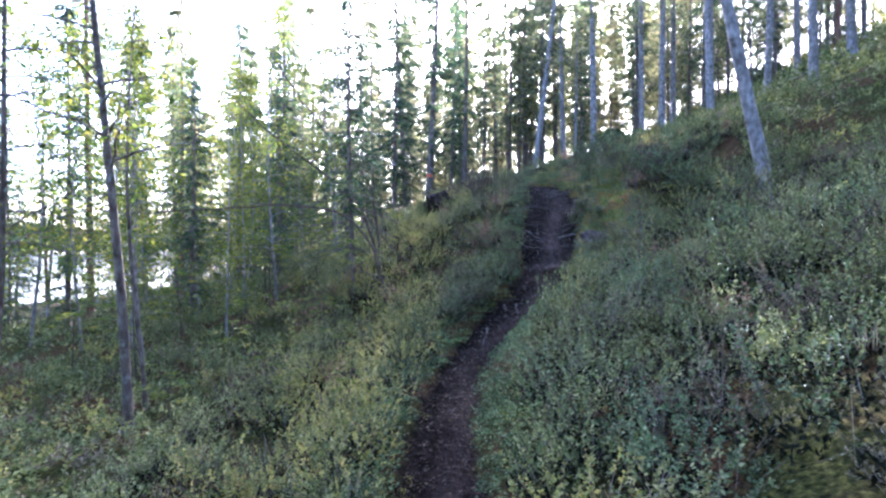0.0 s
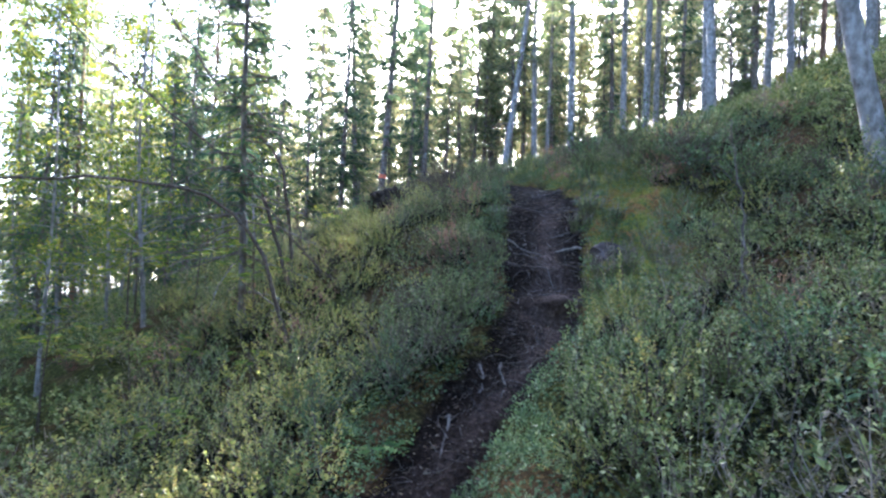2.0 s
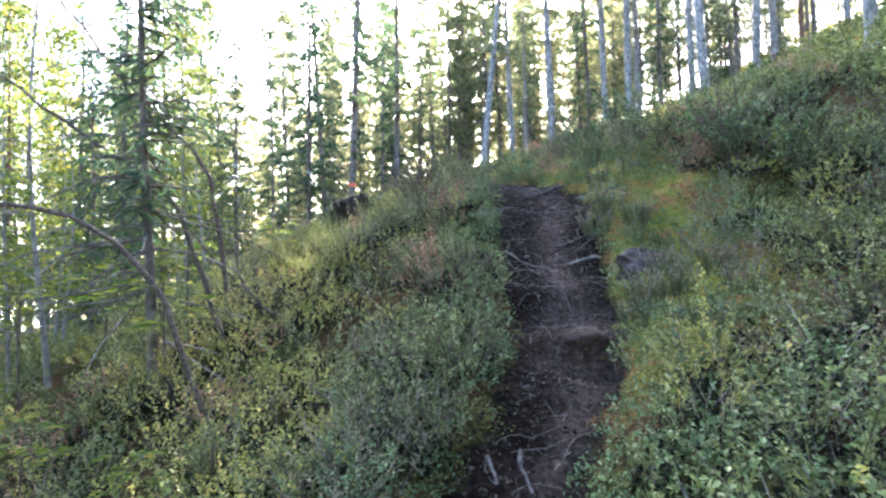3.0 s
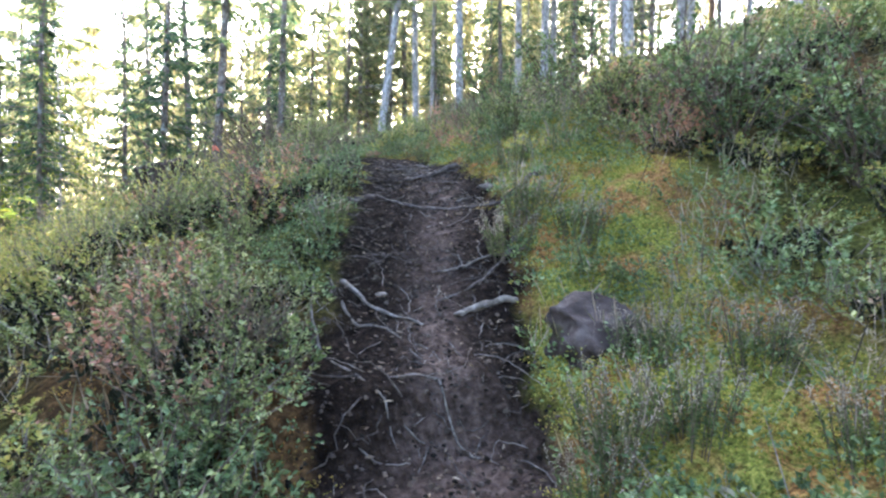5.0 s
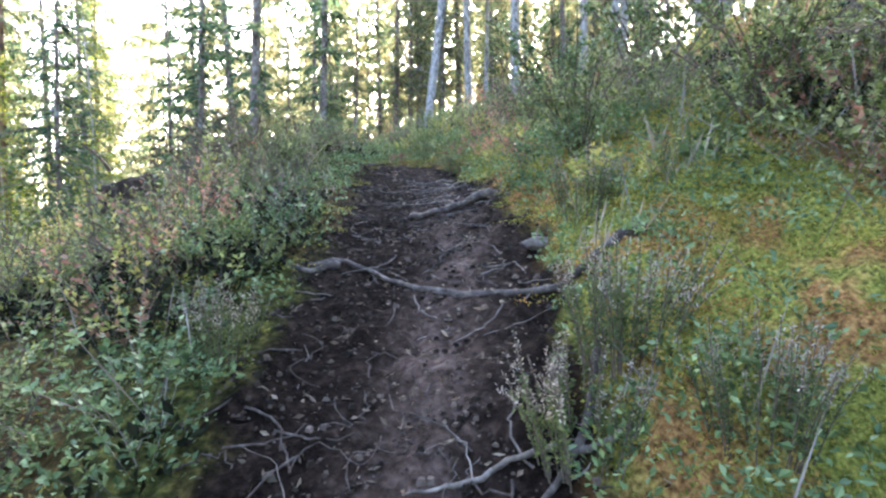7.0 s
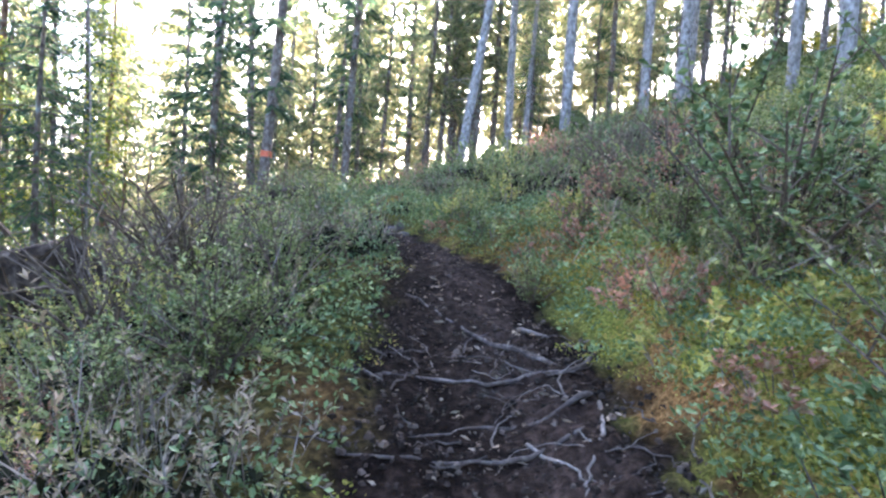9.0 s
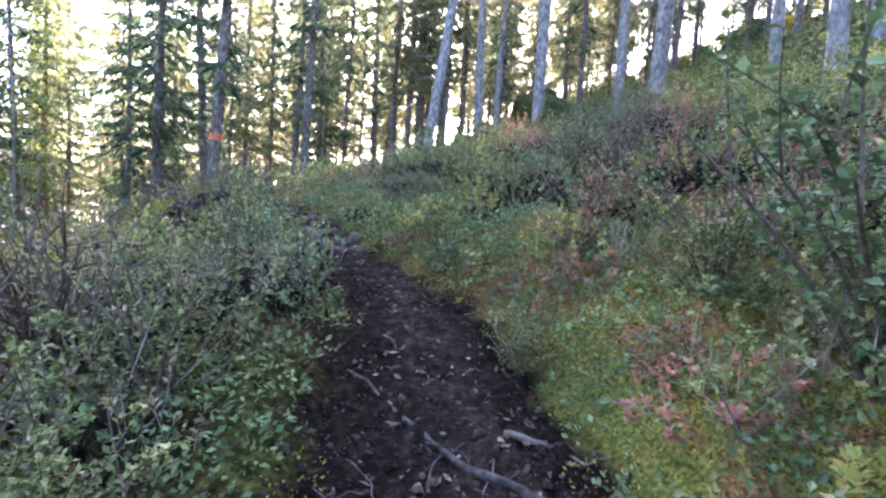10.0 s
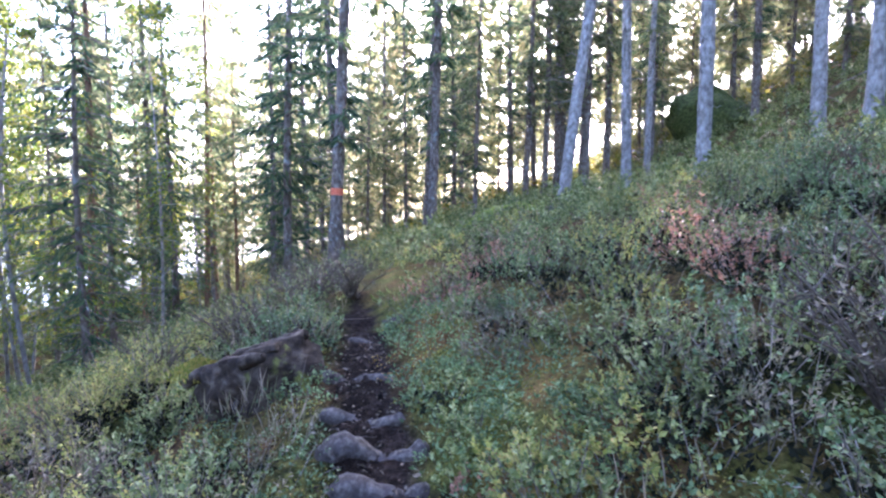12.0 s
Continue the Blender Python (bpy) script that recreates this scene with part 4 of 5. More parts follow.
# bushes seen at known places: kind, x, y, size
for b, x, y, k in ((2, 4.1, 10.2, 1.5), (5, 4.35, 10.8, 1.6), (0, 3.2, 11.7, 1.0), (2, 4.4, 9.6, 1.5), (0, 3.9, 11.3, 1.3), (2, 3.6, 12.8, 1.5), (2, 4.0, 12.4, 1.5), (0, 3.6, 13.5, 1.0), (5, 4.1, 15.4, 1.3), (5, 4.5, 15.8, 1.2), (4, 4.5, 14.9, 1.2),
                   (5, 1.1, 13.9, 1.5), (6, 0.9, 13.5, 1.4), (5, 0.8, 14.5, 1.4), (0, 1.65, 13.4, 1.0), (0, 1.55, 12.8, 0.9), (1, 1.5, 15.0, 1.0), (3, 1.2, 15.3, 1.0), (0, 1.7, 14.6, 0.95), (3, 0.5, 15.2, 1.2), (3, 0.9, 14.8, 1.15), (5, 0.45, 15.7, 1.3), (0, 0.1, 15.1, 1.2), (5, 0.2, 18.3, 1.3), (5, 0.8, 18.6, 1.3), (5, 1.15, 19.0, 1.2), (5, -0.4, 18.0, 1.3), (5, 0.4, 19.3, 1.3), (1, -0.2, 18.8, 1.2),
                   (3, -0.72, 9.35, 0.9), (3, -0.95, 9.0, 0.8), (3, -0.9, 6.6, 0.85), (4, -1.4, 6.4, 0.8), (3, 0.35, 12.6, 0.8), (4, 0.1, 13.2, 0.9), (6, 0.45, 12.2, 0.9), (5, 1.05, 11.9, 1.0), (0, 1.0, 10.7, 0.95),
                   (1, 0.75, 10.2, 1.0), (0, 0.5, 9.3, 1.05), (1, 0.2, 8.6, 1.0), (0, -0.1, 7.9, 0.9), (2, -0.3, 7.2, 0.8), (3, 2.5, 6.5, 0.7), (4, 2.9, 6.8, 0.7), (1, 1.35, 5.6, 0.8), (3, 1.1, 5.9, 0.6),
                   (0, 1.9, 6.0, 0.9), (2, 2.2, 5.2, 0.9), (0, 1.8, 4.6, 0.9), (4, 2.4, 4.4, 0.8), (2, 2.9, 5.2, 1.0), (0, 2.9, 7.6, 1.0), (1, 3.4, 8.2, 1.0), (4, 0.9, 13.0, 0.7), (4, 1.25, 12.3, 0.6),
                   (4, 3.3, 14.2, 0.8), (4, 3.7, 14.5, 0.9), (4, 3.2, 13.2, 0.6), (1, 2.9, 13.6, 0.6)):
    spots.append((b, x, y, k))
spots += [(0, 0.95, 8.9, 1.0), (1, 1.12, 9.35, 0.9), (0, 0.8, 8.35, 1.0), (5, 1.2, 9.75, 0.7), (1, 0.55, 7.9, 0.95), (2, 0.2, 7.5, 0.8), (0, 5.2, 8.15, 1.2), (1, 4.85, 8.2, 1.1), (0, 5.7, 8.3, 1.2)]
r = np.random.default_rng(61)
while len(spots) < 139:
    x, y = r.uniform(-5.5, 7.5), r.uniform(2.6, 19.0)
    if not off_path(np.array(x), np.array(y), 0.34):
        continue
    if 2.3 < x < 3.9 and 8.6 < y < 11.3 or abs(x - 1.2) < 0.9 and abs(y - 16.4) < 0.9:
        continue
    b = int(r.choice(7, p=(0.30, 0.22, 0.16, 0.10, 0.06, 0.11, 0.05)))
    if x < -1.5 and b == 2:
        b = 3
    spots.append((b, x, y, r.uniform(0.65, 1.05)))
used = set()
for b, x, y, k in spots:
    a = float((x * 977 + y * 613) % 360)
    if b in used:
        copy_to(bushes[b], x, y, a, k, 0.02)
    else:
        put(bushes[b], x, y, a, k, 0.02)
        used.add(b)


# ---- roots, sticks and stones on the path ----
def lay(points, r, n=18, lift=0.0, wiggle=0.02):
    """A line over the ground through x, y points."""
    p = spline([(a, b) for a, b in points], n)
    p = p + np.cumsum(r.normal(0, wiggle * 0.5, p.shape), 0) * np.linspace(0, 1, n)[:, None] * 0.5
    return np.column_stack([p, land(p[:, 0], p[:, 1]) + lift])


def wiggly(r, points, n):
    p = spline(points, n)
    p[1:-1, :2] += r.normal(0, 0.008, (n - 2, 2))
    return p


def root(name, label, points, rad, seed, mat=None, lift=None, taper=0.35, category="root", sides=8):
    r = np.random.default_rng(seed)
    line = lay(points, r, 22, rad * 0.35 if lift is None else lift, 0.035)
    line[:, 2] += rad * 0.5 * np.sin(np.linspace(0, 9, 22) + seed)
    k = np.linspace(1, taper, 22) * (1 + 0.15 * np.sin(np.linspace(0, 14, 22) + seed))
    k[0] *= 0.6
    k[-1] *= 0.3
    return tagged(part(name, tube(line, rad * k, sides, 0.12, r), mat or ROOT_WOOD, soft=True), label, category, "roots and sticks on the path")


root("tree_root", "long pale root crossing the path as a step", [(3.15, 10.85), (2.79, 10.93), (2.5, 11.12), (2.25, 11.32), (2.05, 11.52), (1.8, 11.6)], 0.0231, 1)
root("tree_root", "grey root reaching from the heather bank", [(1.98, 11.5), (1.7, 11.58), (1.45, 11.7)], 0.0204, 2)
root("tree_root", "thin pale root slanting down the bank", [(2.9, 10.8), (2.65, 10.4), (2.35, 10.2), (2.0, 10.15)], 0.0150, 3)
root("fallen_stick", "bleached stick lying on the earth bank", [(2.74, 10.33), (2.55, 10.38), (2.38, 10.4), (2.2, 10.42)], 0.014, 4, PALE_WOOD, category="stick")
root("fallen_log", "short barkless pale log beside the path", [(2.55, 10.07), (2.46, 10.08), (2.35, 10.09), (2.24, 10.09)], 0.022, 5, PALE_WOOD, taper=0.85, category="log")
root("fallen_log", "short log across the path above the root step", [(2.86, 12.05), (2.62, 12.1), (2.35, 12.12)], 0.027, 6, taper=0.7, category="log")
root("tree_root", "grey root along the upper path", [(2.82, 12.66), (2.65, 12.58), (2.5, 12.63), (2.3, 12.6)], 0.0105, 7)
root("tree_root", "pale forked rootlet on dark earth", [(2.83, 12.62), (2.78, 12.4), (2.72, 12.2)], 0.0095, 8, PALE_WOOD)
root("tree_root", "pale forked rootlet on dark earth", [(2.55, 12.5), (2.62, 12.35), (2.74, 12.22)], 0.0082, 9, PALE_WOOD)
root("tree_root", "long root spanning the path", [(3.0, 13.0), (2.82, 12.88), (2.5, 12.86), (2.13, 12.95), (1.95, 12.9)], 0.0124, 10)
root("tree_root", "root running along the upper path", [(2.78, 12.95), (2.5, 13.2), (2.35, 13.5), (2.2, 13.7)], 0.0153, 11)
root("fallen_stick", "pale stick by the path edge", [(2.72, 13.28), (2.85, 13.2), (2.98, 13.1)], 0.0122, 12, PALE_WOOD, category="stick")
root("tree_root", "curling bleached root on dark earth", [(1.62, 10.38), (1.7, 10.2), (1.8, 10.1), (1.95, 10.0)], 0.015, 13, PALE_WOOD)
root("tree_root", "curling thin root on dark earth", [(1.6, 10.2), (1.65, 10.05), (1.78, 10.0), (1.85, 9.9)], 0.0102, 14, PALE_WOOD)
root("tree_root", "thin pale root hanging down the worn bank", [(1.48, 10.42), (1.45, 10.1), (1.5, 9.8), (1.65, 9.6), (1.75, 9.45)], 0.0082, 15, PALE_WOOD)
root("tree_root", "thin branching root over dark earth", [(1.75, 9.62), (1.95, 9.6), (2.0, 9.42), (2.1, 9.3)], 0.0082, 16, PALE_WOOD)
root("tree_root", "upper root of the steep step", [(2.75, 12.5), (2.5, 12.42), (2.1, 12.45), (1.9, 12.5)], 0.0085, 17)
root("tree_root", "pale root standing along the path", [(1.12, 7.95), (1.07, 7.8), (1.08, 7.6), (1.0, 7.45)], 0.0150, 18, PALE_WOOD)
root("tree_root", "pale root standing along the path", [(0.92, 7.9), (0.93, 7.7), (0.9, 7.55)], 0.0122, 19, PALE_WOOD)
root("tree_root", "broken pale root on the lower path", [(0.62, 7.3), (0.6, 7.1), (0.55, 6.95)], 0.0122, 20, PALE_WOOD)
root("fallen_stick", "dark stick on the path", [(1.25, 7.75), (1.4, 7.9), (1.6, 7.95)], 0.0095, 21, BARK_TWIG, category="stick")
root("tree_root", "root in the steep bank", [(1.95, 9.0), (1.75, 9.12), (1.5, 9.1)], 0.0136, 23)
for k, (ya, w) in enumerate(((15.58, 0.08), (15.82, 0.08), (16.15, 0.06), (16.6, 0.055), (17.3, 0.05))):
    cx = float(np.interp(ya, PY, PX))
    root("tree_root", "thick worn root forming a step in the path", [(cx - 0.26, ya + 0.02), (cx - 0.1, ya + 0.05), (cx + 0.1, ya + 0.03), (cx + 0.22, ya + 0.07)], w, 80 + k, taper=0.75, lift=-0.03, sides=12)
root("mossy_log", "fallen mossy log on the slope", [(2.5, 20.0), (3.3, 21.5), (4.2, 23.0)], 0.16, 90, MOSS_ROCK, taper=0.8, category="log", sides=12)
root("mossy_log", "yellow-green mossy log between the trunks", [(1.8, 27.0), (3.2, 28.2), (4.4, 28.6)], 0.2, 91, MOSS, taper=0.8, category="log", sides=12)

# small roots and sticks, all over the worn earth
bits = []
for k in range(8):
    rr = np.random.default_rng(100 + k)
    ln = rr.uniform(0.12, 0.36)
    pts = wiggly(rr, [(0, 0, 0), (ln * 0.35, rr.uniform(-0.07, 0.07), 0.010), (ln * 0.7, rr.uniform(-0.12, 0.12), 0.004), (ln, rr.uniform(-0.15, 0.15), -0.012)], 12)
    rad = rr.uniform(0.0018, 0.0048)
    bits.append(tagged(part("rootlet", tube(pts, np.linspace(rad, rad * 0.4, 12), 4, 0.1, rr), PALE_WOOD if k % 3 == 0 else ROOT_WOOD, soft=True), "thin rootlet lying on the earth path" if k % 3 else "bleached rootlet lying on the earth path", "root", "rootlets on the path"))
r = np.random.default_rng(71)
for k in range(270):
    y = r.choice([r.uniform(9.3, 13.2), r.uniform(6.5, 9.3), r.uniform(3.0, 16.5)], p=[0.6, 0.2, 0.2])
    x = float(np.interp(y, PY, PX)) + r.uniform(-1, 1) * (float(np.interp(y, PY, PW)) + 0.06)
    e = 0.1
    gx_, gy_ = (z_at(x + e, y) - z_at(x - e, y)) / (2 * e), (z_at(x, y + e) - z_at(x, y - e)) / (2 * e)
    a = r.uniform(0, 360)
    up = Vector((-gx_, -gy_, 1)).normalized()
    m = Matrix.Translation((x, y, z_at(x, y) + 0.004)) @ up.to_track_quat("Z", "Y").to_matrix().to_4x4() @ pose(0, 0, 0, 0, 0, a)
    if k < len(bits):
        bits[k].matrix_basis = m
    else:
        copy_thing(bits[k % len(bits)], m)


def rock(name, label, at, size, seed, mat, category="rock", detail=4, cut=0.0, turn=0.0):
    """A boulder with broken faces and a rough skin."""
    bm = bmesh.new()
    bmesh.ops.create_icosphere(bm, subdivisions=detail, radius=1)
    rr = random.Random(seed)
    planes = [(Vector((rr.uniform(-1, 1), rr.uniform(-1, 1), rr.uniform(-0.6, 1))).normalized(), rr.uniform(0.42, 0.75)) for _ in range(12)]
    for v in bm.verts:
        d = v.co.normalized()
        for pn, off in planes:
            over = v.co.dot(pn) - off
            if over > 0:
                v.co -= pn * over * 0.95
        v.co += d * (0.16 * noise.noise(d * 2.2 + Vector((seed, 0, 0))) + 0.09 * noise.noise(d * 6 + Vector((0, seed, 0))) + 0.04 * noise.noise(d * 15 + Vector((0, 0, seed))))
        v.co = Vector((v.co.x * size[0], v.co.y * size[1], v.co.z * size[2]))
    me = bpy.data.meshes.new(name)
    bm.to_mesh(me)
    bm.free()
    for f in me.polygons:
        f.use_smooth = True
    me.materials.append(mat)
    ob = new(name, me)
    ob.matrix_basis = pose(*at, 0, 0, turn)
    return tagged(ob, label, category)


rock("boulder", "grey-brown granite boulder bedded in the bank", (2.76, 9.6, z_at(2.76, 9.6) - 0.01), (0.36, 0.28, 0.21), 3, STONE, turn=20)
rock("mossy_boulder", "dark mossy rock dome on the hillside", (12.4, 37.0, z_at(12.4, 37.0) + 0.6), (2.2, 1.8, 1.5), 5, MOSS_ROCK)
rock("mossy_boulder", "dark rock on the crest of the hill", (20.6, 34.2, z_at(20.6, 34.2) + 0.4), (1.5, 1.3, 1.3), 6, MOSS_ROCK)
rock("stone", "pale angular stone lying on the path", (2.83, 11.29, z_at(2.83, 11.29) + 0.02), (0.13, 0.05, 0.04), 7, PALE_WOOD, "stone", 3)
rock("stone", "small whitish stone on dark earth", (1.82, 10.22, z_at(1.82, 10.22) + 0.012), (0.045, 0.03, 0.022), 8, PALE_WOOD, "stone", 2)
for k, (x, y, s) in enumerate(((1.3, 8.45, 0.05), (0.1, 5.0, 0.05), (0.2, 6.2, 0.06), (2.5, 14.0, 0.05), (1.75, 8.6, 0.06), (1.9, 17.6, 0.14))):
    rock("stone", "small earth-coloured stone in the path", (x, y, z_at(x, y)), (s, s * 0.8, s * 0.5), 20 + k, STONE, "stone", 2, turn=40.0 * k)
r = np.random.default_rng(77)


def rotten_stump():
    """An overturned stump: a slanting split slab of wood over a dark mass of roots, with moss at its low end."""
    rr = np.random.default_rng(9)
    top = thing("tree_stump", (1.08, 16.7, 3.35), "overturned rotten stump with a slanting split top beside the path", "stump", turn=-12, scale=0.95)
    bm = bmesh.new()
    bmesh.ops.create_icosphere(bm, subdivisions=4, radius=1)
    for v in bm.verts:
        d = v.co.copy()
        v.co = Vector((d.x * 0.42, d.y * 0.36, d.z * 0.46))
        v.co.z = min(v.co.z, 0.22 + 0.42 * v.co.x)
        v.co += d * (0.08 * noise.noise(d * 2.5) + 0.05 * noise.noise(Vector((d.x * 9, d.y * 9, d.z * 3))))
    me = bpy.data.meshes.new("body")
    bm.to_mesh(me)
    bm.free()
    for f in me.polygons:
        f.use_smooth = True
    me.materials.append(ROTTEN)
    body = new("body", me)
    body.parent, body.location = top, (0.05, 0.0, 0.25)
    slabs = []
    for k in range(7):
        y0 = -0.27 + 0.09 * k
        lo, hi = rr.uniform(-0.44, -0.32), rr.uniform(0.26, 0.36)
        line = np.array([[lo + (hi - lo) * q, y0 + 0.02 * math.sin(5 * q + k), 0.42 + 0.42 * (lo + (hi - lo) * q) + 0.015 * rr.normal()] for q in np.linspace(0, 1, 9)])
        slabs.append(tube(line, 0.052 * np.array([0.5, 0.9, 1, 1, 1, 1, 1, 0.9, 0.6]), 7, 0.18, rr))
    part("split_wood", join(slabs), ROTTEN, top, "", True)
    roots = []
    for k in range(12):
        a = rr.uniform(-1.6, 1.6)
        s = np.array([0.28 * math.cos(a), 0.28 * math.sin(a), rr.uniform(0.0, 0.35)])
        e = s + np.array([rr.uniform(0.05, 0.3) * math.cos(a), rr.uniform(0.05, 0.3) * math.sin(a), rr.uniform(-0.3, 0.05)])
        roots.append(tube(spline([s, (s + e) / 2 + rr.normal(0, 0.03, 3), e], 7), np.linspace(0.03, 0.008, 7), 5, 0.1, rr))
    part("roots", join(roots), ROOT_WOOD, top, "", True)
    c = np.stack([rr.normal(-0.36, 0.07, 700), rr.normal(-0.12, 0.09, 700), np.zeros(700)], 1)
    c[:, 2] = 0.30 + 0.08 * np.exp(-((c[:, 0] + 0.36) ** 2 + (c[:, 1] + 0.12) ** 2) / 0.015)
    part("moss", leaves(c, rr.normal(0, 0.5, c.shape) + [0, 0, 1], 0.035, 0.014, rr), MOSS_TUFT, top, "yellow-green moss cushion")


rotten_stump()


def root_plate():
    """A dark upturned clod of roots at the rim of the slope."""
    top = rock("root_plate", "dark upturned root clod on the rim of the slope", (-0.15, 15.0, z_at(-0.15, 15.0) + 0.3), (0.55, 0.45, 0.5), 13, ROTTEN, "stump")
    rr = np.random.default_rng(14)
    pieces = []
    for k in range(16):
        a = rr.uniform(0, 6.28)
        s = np.array([0.35 * math.cos(a), 0.3 * math.sin(a), rr.uniform(-0.1, 0.4)])
        e = s * 1.5 + rr.normal(0, 0.12, 3)
        pieces.append(tube(spline([s, (s + e) / 2 + rr.normal(0, 0.04, 3), e], 6), np.linspace(0.02, 0.004, 6), 4))
    part("roots", join(pieces), BARK_TWIG, top)


root_plate()


# ---- saplings, dead stems, ferns ----
def bare_stem(name, label, points, rad, seed, mat=BARK_TWIG, twigs=8, category="sapling"):
    rr = np.random.default_rng(seed)
    line = spline(points, 20)
    line[1:-1] += rr.normal(0, 0.012, (18, 3))
    pieces = [tube(line, np.linspace(rad, rad * 0.3, 20), 6, 0.06, rr)]
    for _ in range(twigs):
        s = line[rr.integers(5, 19)]
        e = s + rr.normal(0, 0.28, 3) + [0, 0, 0.08]
        pieces.append(tube(spline([s, (s + e) / 2 + rr.normal(0, 0.03, 3), e], 5), np.linspace(rad * 0.3, 0.0015, 5), 3))
    return tagged(part(name, join(pieces), mat, soft=True), label, category)


def P(x, y, up):
    return (x, y, z_at(x, y) + up)


bare_stem("bent_sapling", "thin bare stem arching over the slope", [P(-0.9, 9.2, -0.03), (-1.3, 9.1, 1.95), (-1.7, 9.0, 2.35), (-2.6, 8.9, 2.45), (-3.4, 8.8, 2.40), (-4.4, 8.7, 2.34), (-5.3, 8.7, 2.28)], 0.026, 201)
bare_stem("dead_sapling", "bare dead stem leaning over the slope", [P(-1.2, 10.6, -0.03), (-1.7, 10.6, 2.7), (-2.5, 10.6, 3.25), (-3.6, 10.5, 4.1), (-4.3, 10.5, 4.8)], 0.03, 202)
bare_stem("dead_sapling", "bare dead stem leaning over the slope", [P(-1.35, 11.2, -0.03), (-1.5, 11.2, 3.0), (-2.4, 11.2, 4.0), (-3.3, 11.2, 5.2), (-3.9, 11.2, 6.2)], 0.03, 203)
bare_stem("dead_sapling", "grey dead stem propped on the slope", [P(-0.7, 10.8, -0.02), P(-1.1, 10.7, 0.6), P(-1.6, 10.5, 1.5)], 0.02, 204)
bare_stem("dead_sapling", "grey dead stem propped on the slope", [P(-0.9, 11.0, -0.02), P(-1.2, 11.1, 0.6), P(-1.35, 11.2, 1.3)], 0.018, 205)
for k, (x, y, h) in enumerate(((2.65, 6.95, 1.5), (2.35, 6.2, 0.55), (3.9, 6.2, 1.1), (-2.6, 7.2, 1.2), (4.2, 10.5, 1.2), (-4.4, 6.5, 1.0))):
    bare_stem("birch_sapling", "slender pale bare sapling in the bilberry", [P(x, y, -0.03), P(x - 0.03, y, h * 0.5), P(x - 0.12, y + 0.02, h)], 0.011, 210 + k, PALE_WOOD if k < 3 else BARK_TWIG, 7, "sapling")


def pinnate(name, label, seed, high, fronds, length, mat, category, arch=0.5, stem=True):
    """A sapling or fern: fronds with paired leaflets."""
    rr = np.random.default_rng(seed)
    top = thing(name, (0, 0, 0), label, category, "ferns and rowan saplings")
    cs, ws, ls, ribs = [], [], [], []
    if stem:
        ribs.append(tube(spline([(0, 0, -0.03), (0.02, 0.01, high * 0.6), (0.04, -0.01, high)], 6), np.linspace(0.007, 0.003, 6), 5))
    for k in range(fronds):
        a = k * 2.4 + rr.uniform(-0.3, 0.3)
        base = np.array([0.03, 0, high * (0.6 + 0.4 * k / fronds)]) if stem else np.array([0, 0, -0.01])
        q = np.linspace(0, 1, 12)
        out = np.array([math.cos(a), math.sin(a), 0])
        line = base + out * (q * length * 0.85)[:, None] + np.array([0, 0, 1]) * (length * (0.55 * q - arch * q ** 2.2))[:, None]
        ribs.append(tube(line, np.linspace(0.003, 0.001, 12), 3))
        side = np.array([-out[1], out[0], 0])
        for sg in (-1, 1):
            cs.append(line[2:])
            ws.append(side * sg + out * 0.45 + rr.normal(0, 0.12, (10, 3)))
            ls.append(length * 0.26 * np.sin(np.linspace(0.5, 3.0, 10)) + 0.01)
    ln = np.concatenate(ls)
    part("stalk", join(ribs), BARK_TWIG, top)
    part("foliage", leaves(np.concatenate(cs), np.concatenate(ws), ln, ln * 0.34, rr, 0.15, 3.0), mat, top)
    return top


rowan = pinnate("rowan_sapling", "rowan sapling with yellow-green leaves", 301, 0.55, 7, 0.26, BIRCH_LEAF, "sapling", 0.6)
fern = pinnate("fern", "green fern by the path", 302, 0, 8, 0.42, FERN, "fern", 0.5, False)
dry_fern = pinnate("fern", "withered pale curled fern", 303, 0, 5, 0.5, DRY_FERN, "fern", 0.75, False)
put(rowan, -1.43, 7.2, 0, 1.2)
for x, y, a, k in ((-1.6, 5.4, 40, 1.0), (-0.85, 4.8, 80, 0.9), (-2.0, 8.8, 110, 1.5), (-1.5, 9.9, 150, 2.2), (-2.7, 9.5, 190, 1.6), (-2.2, 6.6, 200, 1.2), (-1.1, 8.4, 220, 1.1), (-3.2, 7.8, 15, 1.7), (-1.9, 10.8, 260, 1.8), (-2.8, 11.4, 20, 2.4), (-3.6, 9.4, 70, 2.2), (-3.9, 11.8, 130, 2.8), (-4.8, 8.2, 170, 2.4), (-5.4, 10.8, 230, 3.0), (-4.6, 13.4, 290, 3.0), (-2.4, 12.8, 330, 2.2), (-1.2, 13.0, 45, 1.6), (-6.4, 9.0, 95, 2.6), (-3.0, 5.6, 10, 1.3)):
    copy_to(rowan, x, y, a, k)
put(fern, 0.05, 7.0, 0, 0.9)
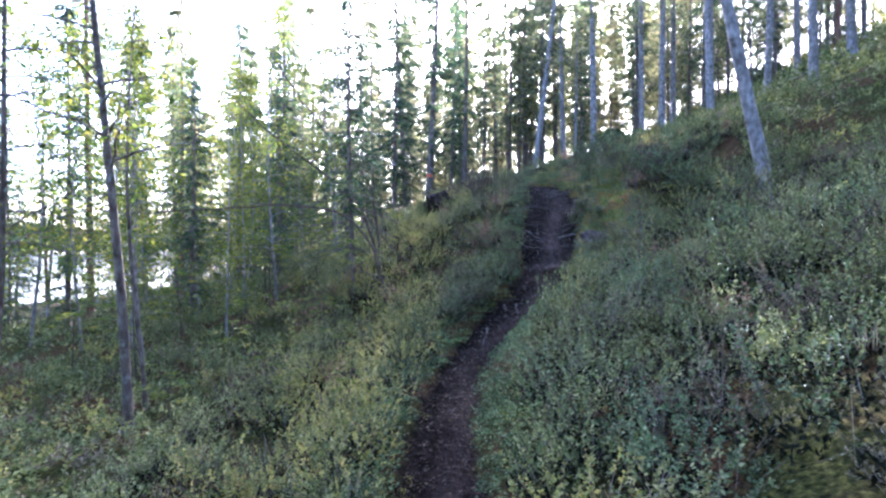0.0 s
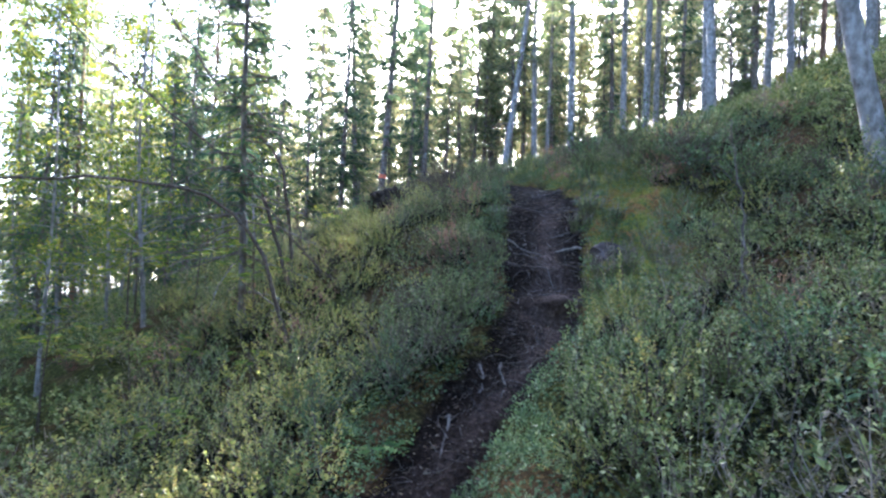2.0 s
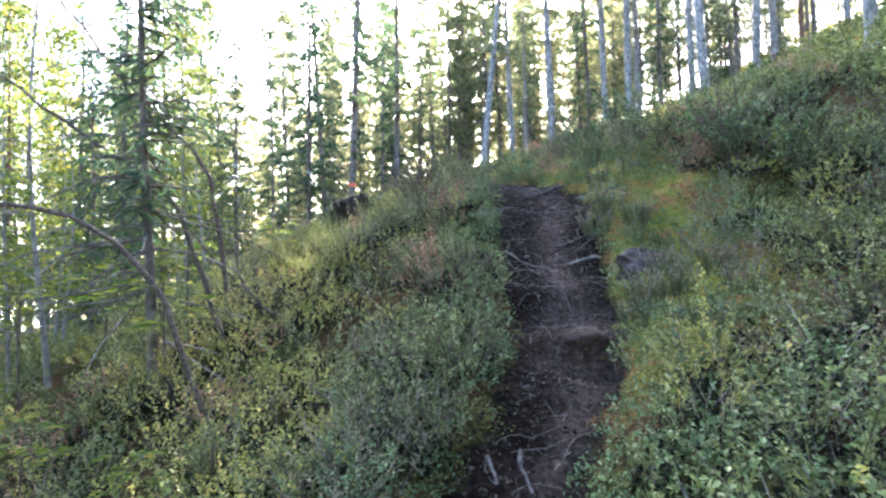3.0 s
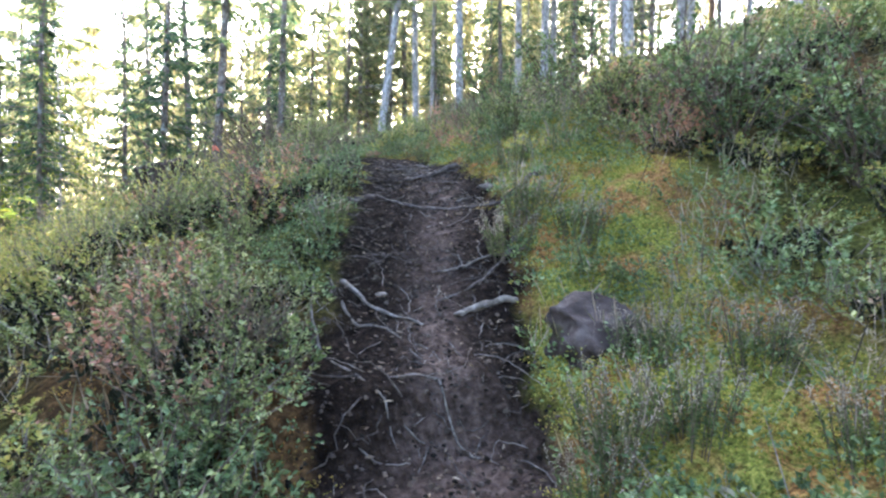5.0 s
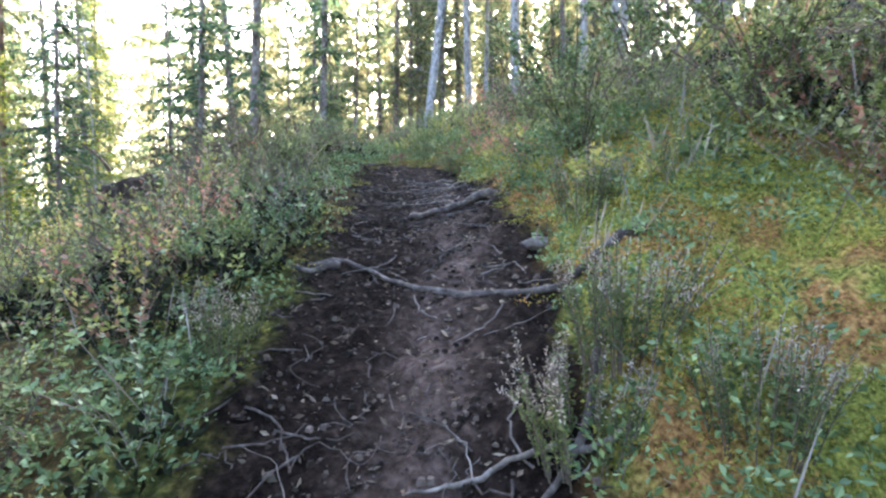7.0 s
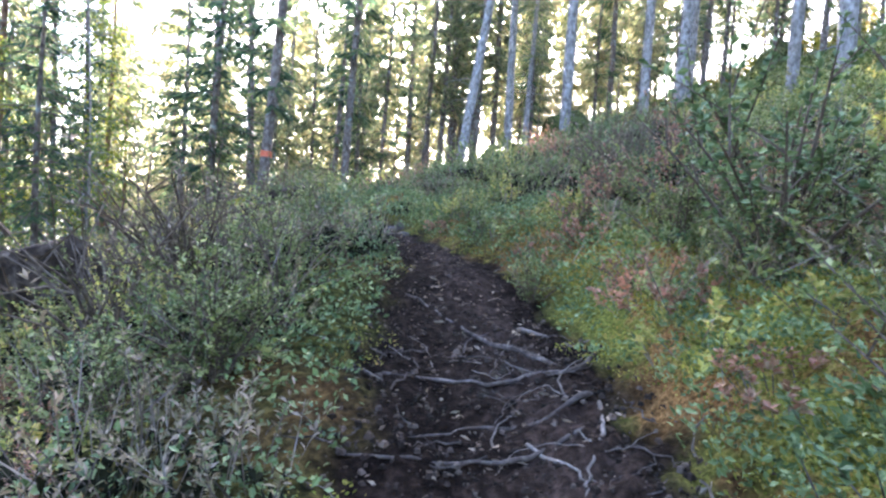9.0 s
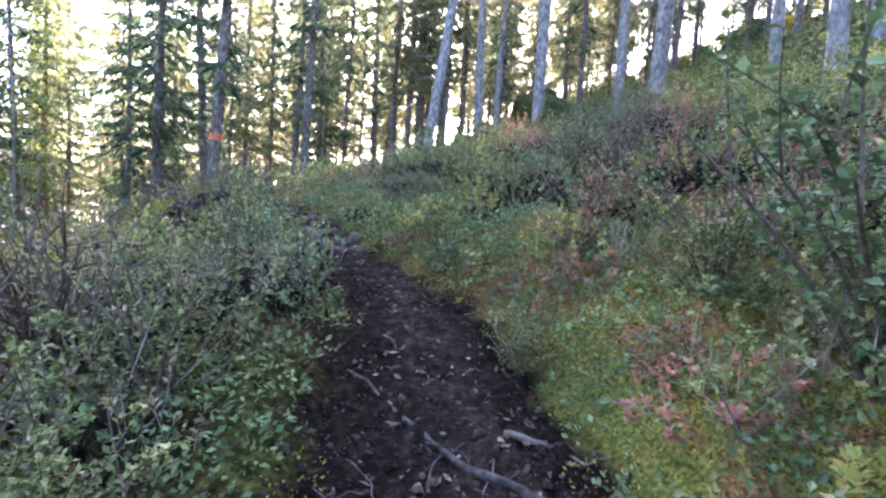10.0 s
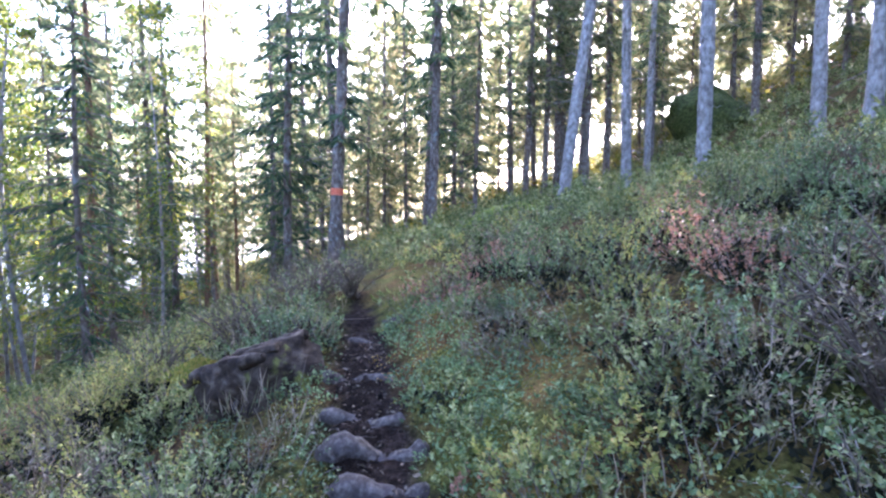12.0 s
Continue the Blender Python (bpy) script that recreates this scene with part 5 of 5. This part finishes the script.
for x, y, a, k in ((-0.15, 6.4, 60, 0.8), (0.45, 12.9, 100, 0.8), (-0.3, 7.6, 140, 0.9), (4.4, 8.4, 50, 0.8), (1.9, 6.6, 20, 0.7)):
    copy_to(fern, x, y, a, k)
put(dry_fern, 2.62, 8.5, 0, 0.7)
copy_to(dry_fern, 2.8, 8.35, 130, 0.6)

def heather(seed, high, wide, stems):
    """A heather tuft: upright stems clad in tiny green leaves below and faded flower spikes above."""
    r = np.random.default_rng(seed)
    top = thing("heather_tuft", (0, 0, 0), "green heather tuft with whitish faded flower spikes", "heather", "shrubs along the path")
    rods, green, pale = [], [], []
    for _ in range(stems):
        a, q = r.uniform(0, 6.28), math.sqrt(r.uniform(0, 1))
        foot = np.array([math.cos(a) * q * wide * 0.5, math.sin(a) * q * wide * 0.5, -0.02])
        line = spline([foot, foot * 1.4 + [0, 0, high * 0.5], foot * 1.9 + [0, 0, high * r.uniform(0.7, 1.15)] + r.normal(0, 0.015, 3)], 6)
        rods.append(tube(line, np.linspace(0.003, 0.0012, 6), 3))
        for bunch, lo, hi, m in ((green, 0.15, 0.72, 34), (pale, 0.68, 1.0, 20)):
            w = r.uniform(lo, hi, m) * 5
            bunch.append(np.stack([np.interp(w, np.arange(6), line[:, c]) for c in range(3)], 1) + r.normal(0, 0.004, (m, 3)))
    part("stem", join(rods), BARK_TWIG, top)
    for name, bunch, mat, ln in (("foliage", green, HEATHER_GREEN, 0.02), ("flower_spike", pale, HEATHER_SPIKE, 0.013)):
        c = np.concatenate(bunch)
        part(name, leaves(c, r.normal(0, 0.8, c.shape) + [0, 0, 0.7], ln * r.uniform(0.7, 1.3, len(c)), ln * 0.35, r, 0.3), mat, top)
    return top


heather_tuft = heather(305, 0.34, 0.24, 42)
put(heather_tuft, 2.45, 9.02, 0, 1.0)
for x, y, k in ((2.3, 8.9, 0.9), (2.6, 8.85, 0.95), (2.75, 9.3, 0.9), (2.62, 10.35, 1.0), (2.8, 10.5, 1.1), (2.95, 10.15, 0.9), (3.05, 9.0, 0.9), (2.9, 8.5, 0.9), (1.6, 11.0, 0.8), (3.0, 11.2, 0.9)):
    copy_to(heather_tuft, x, y, 137 * k * 10 % 360, k, 0.02)
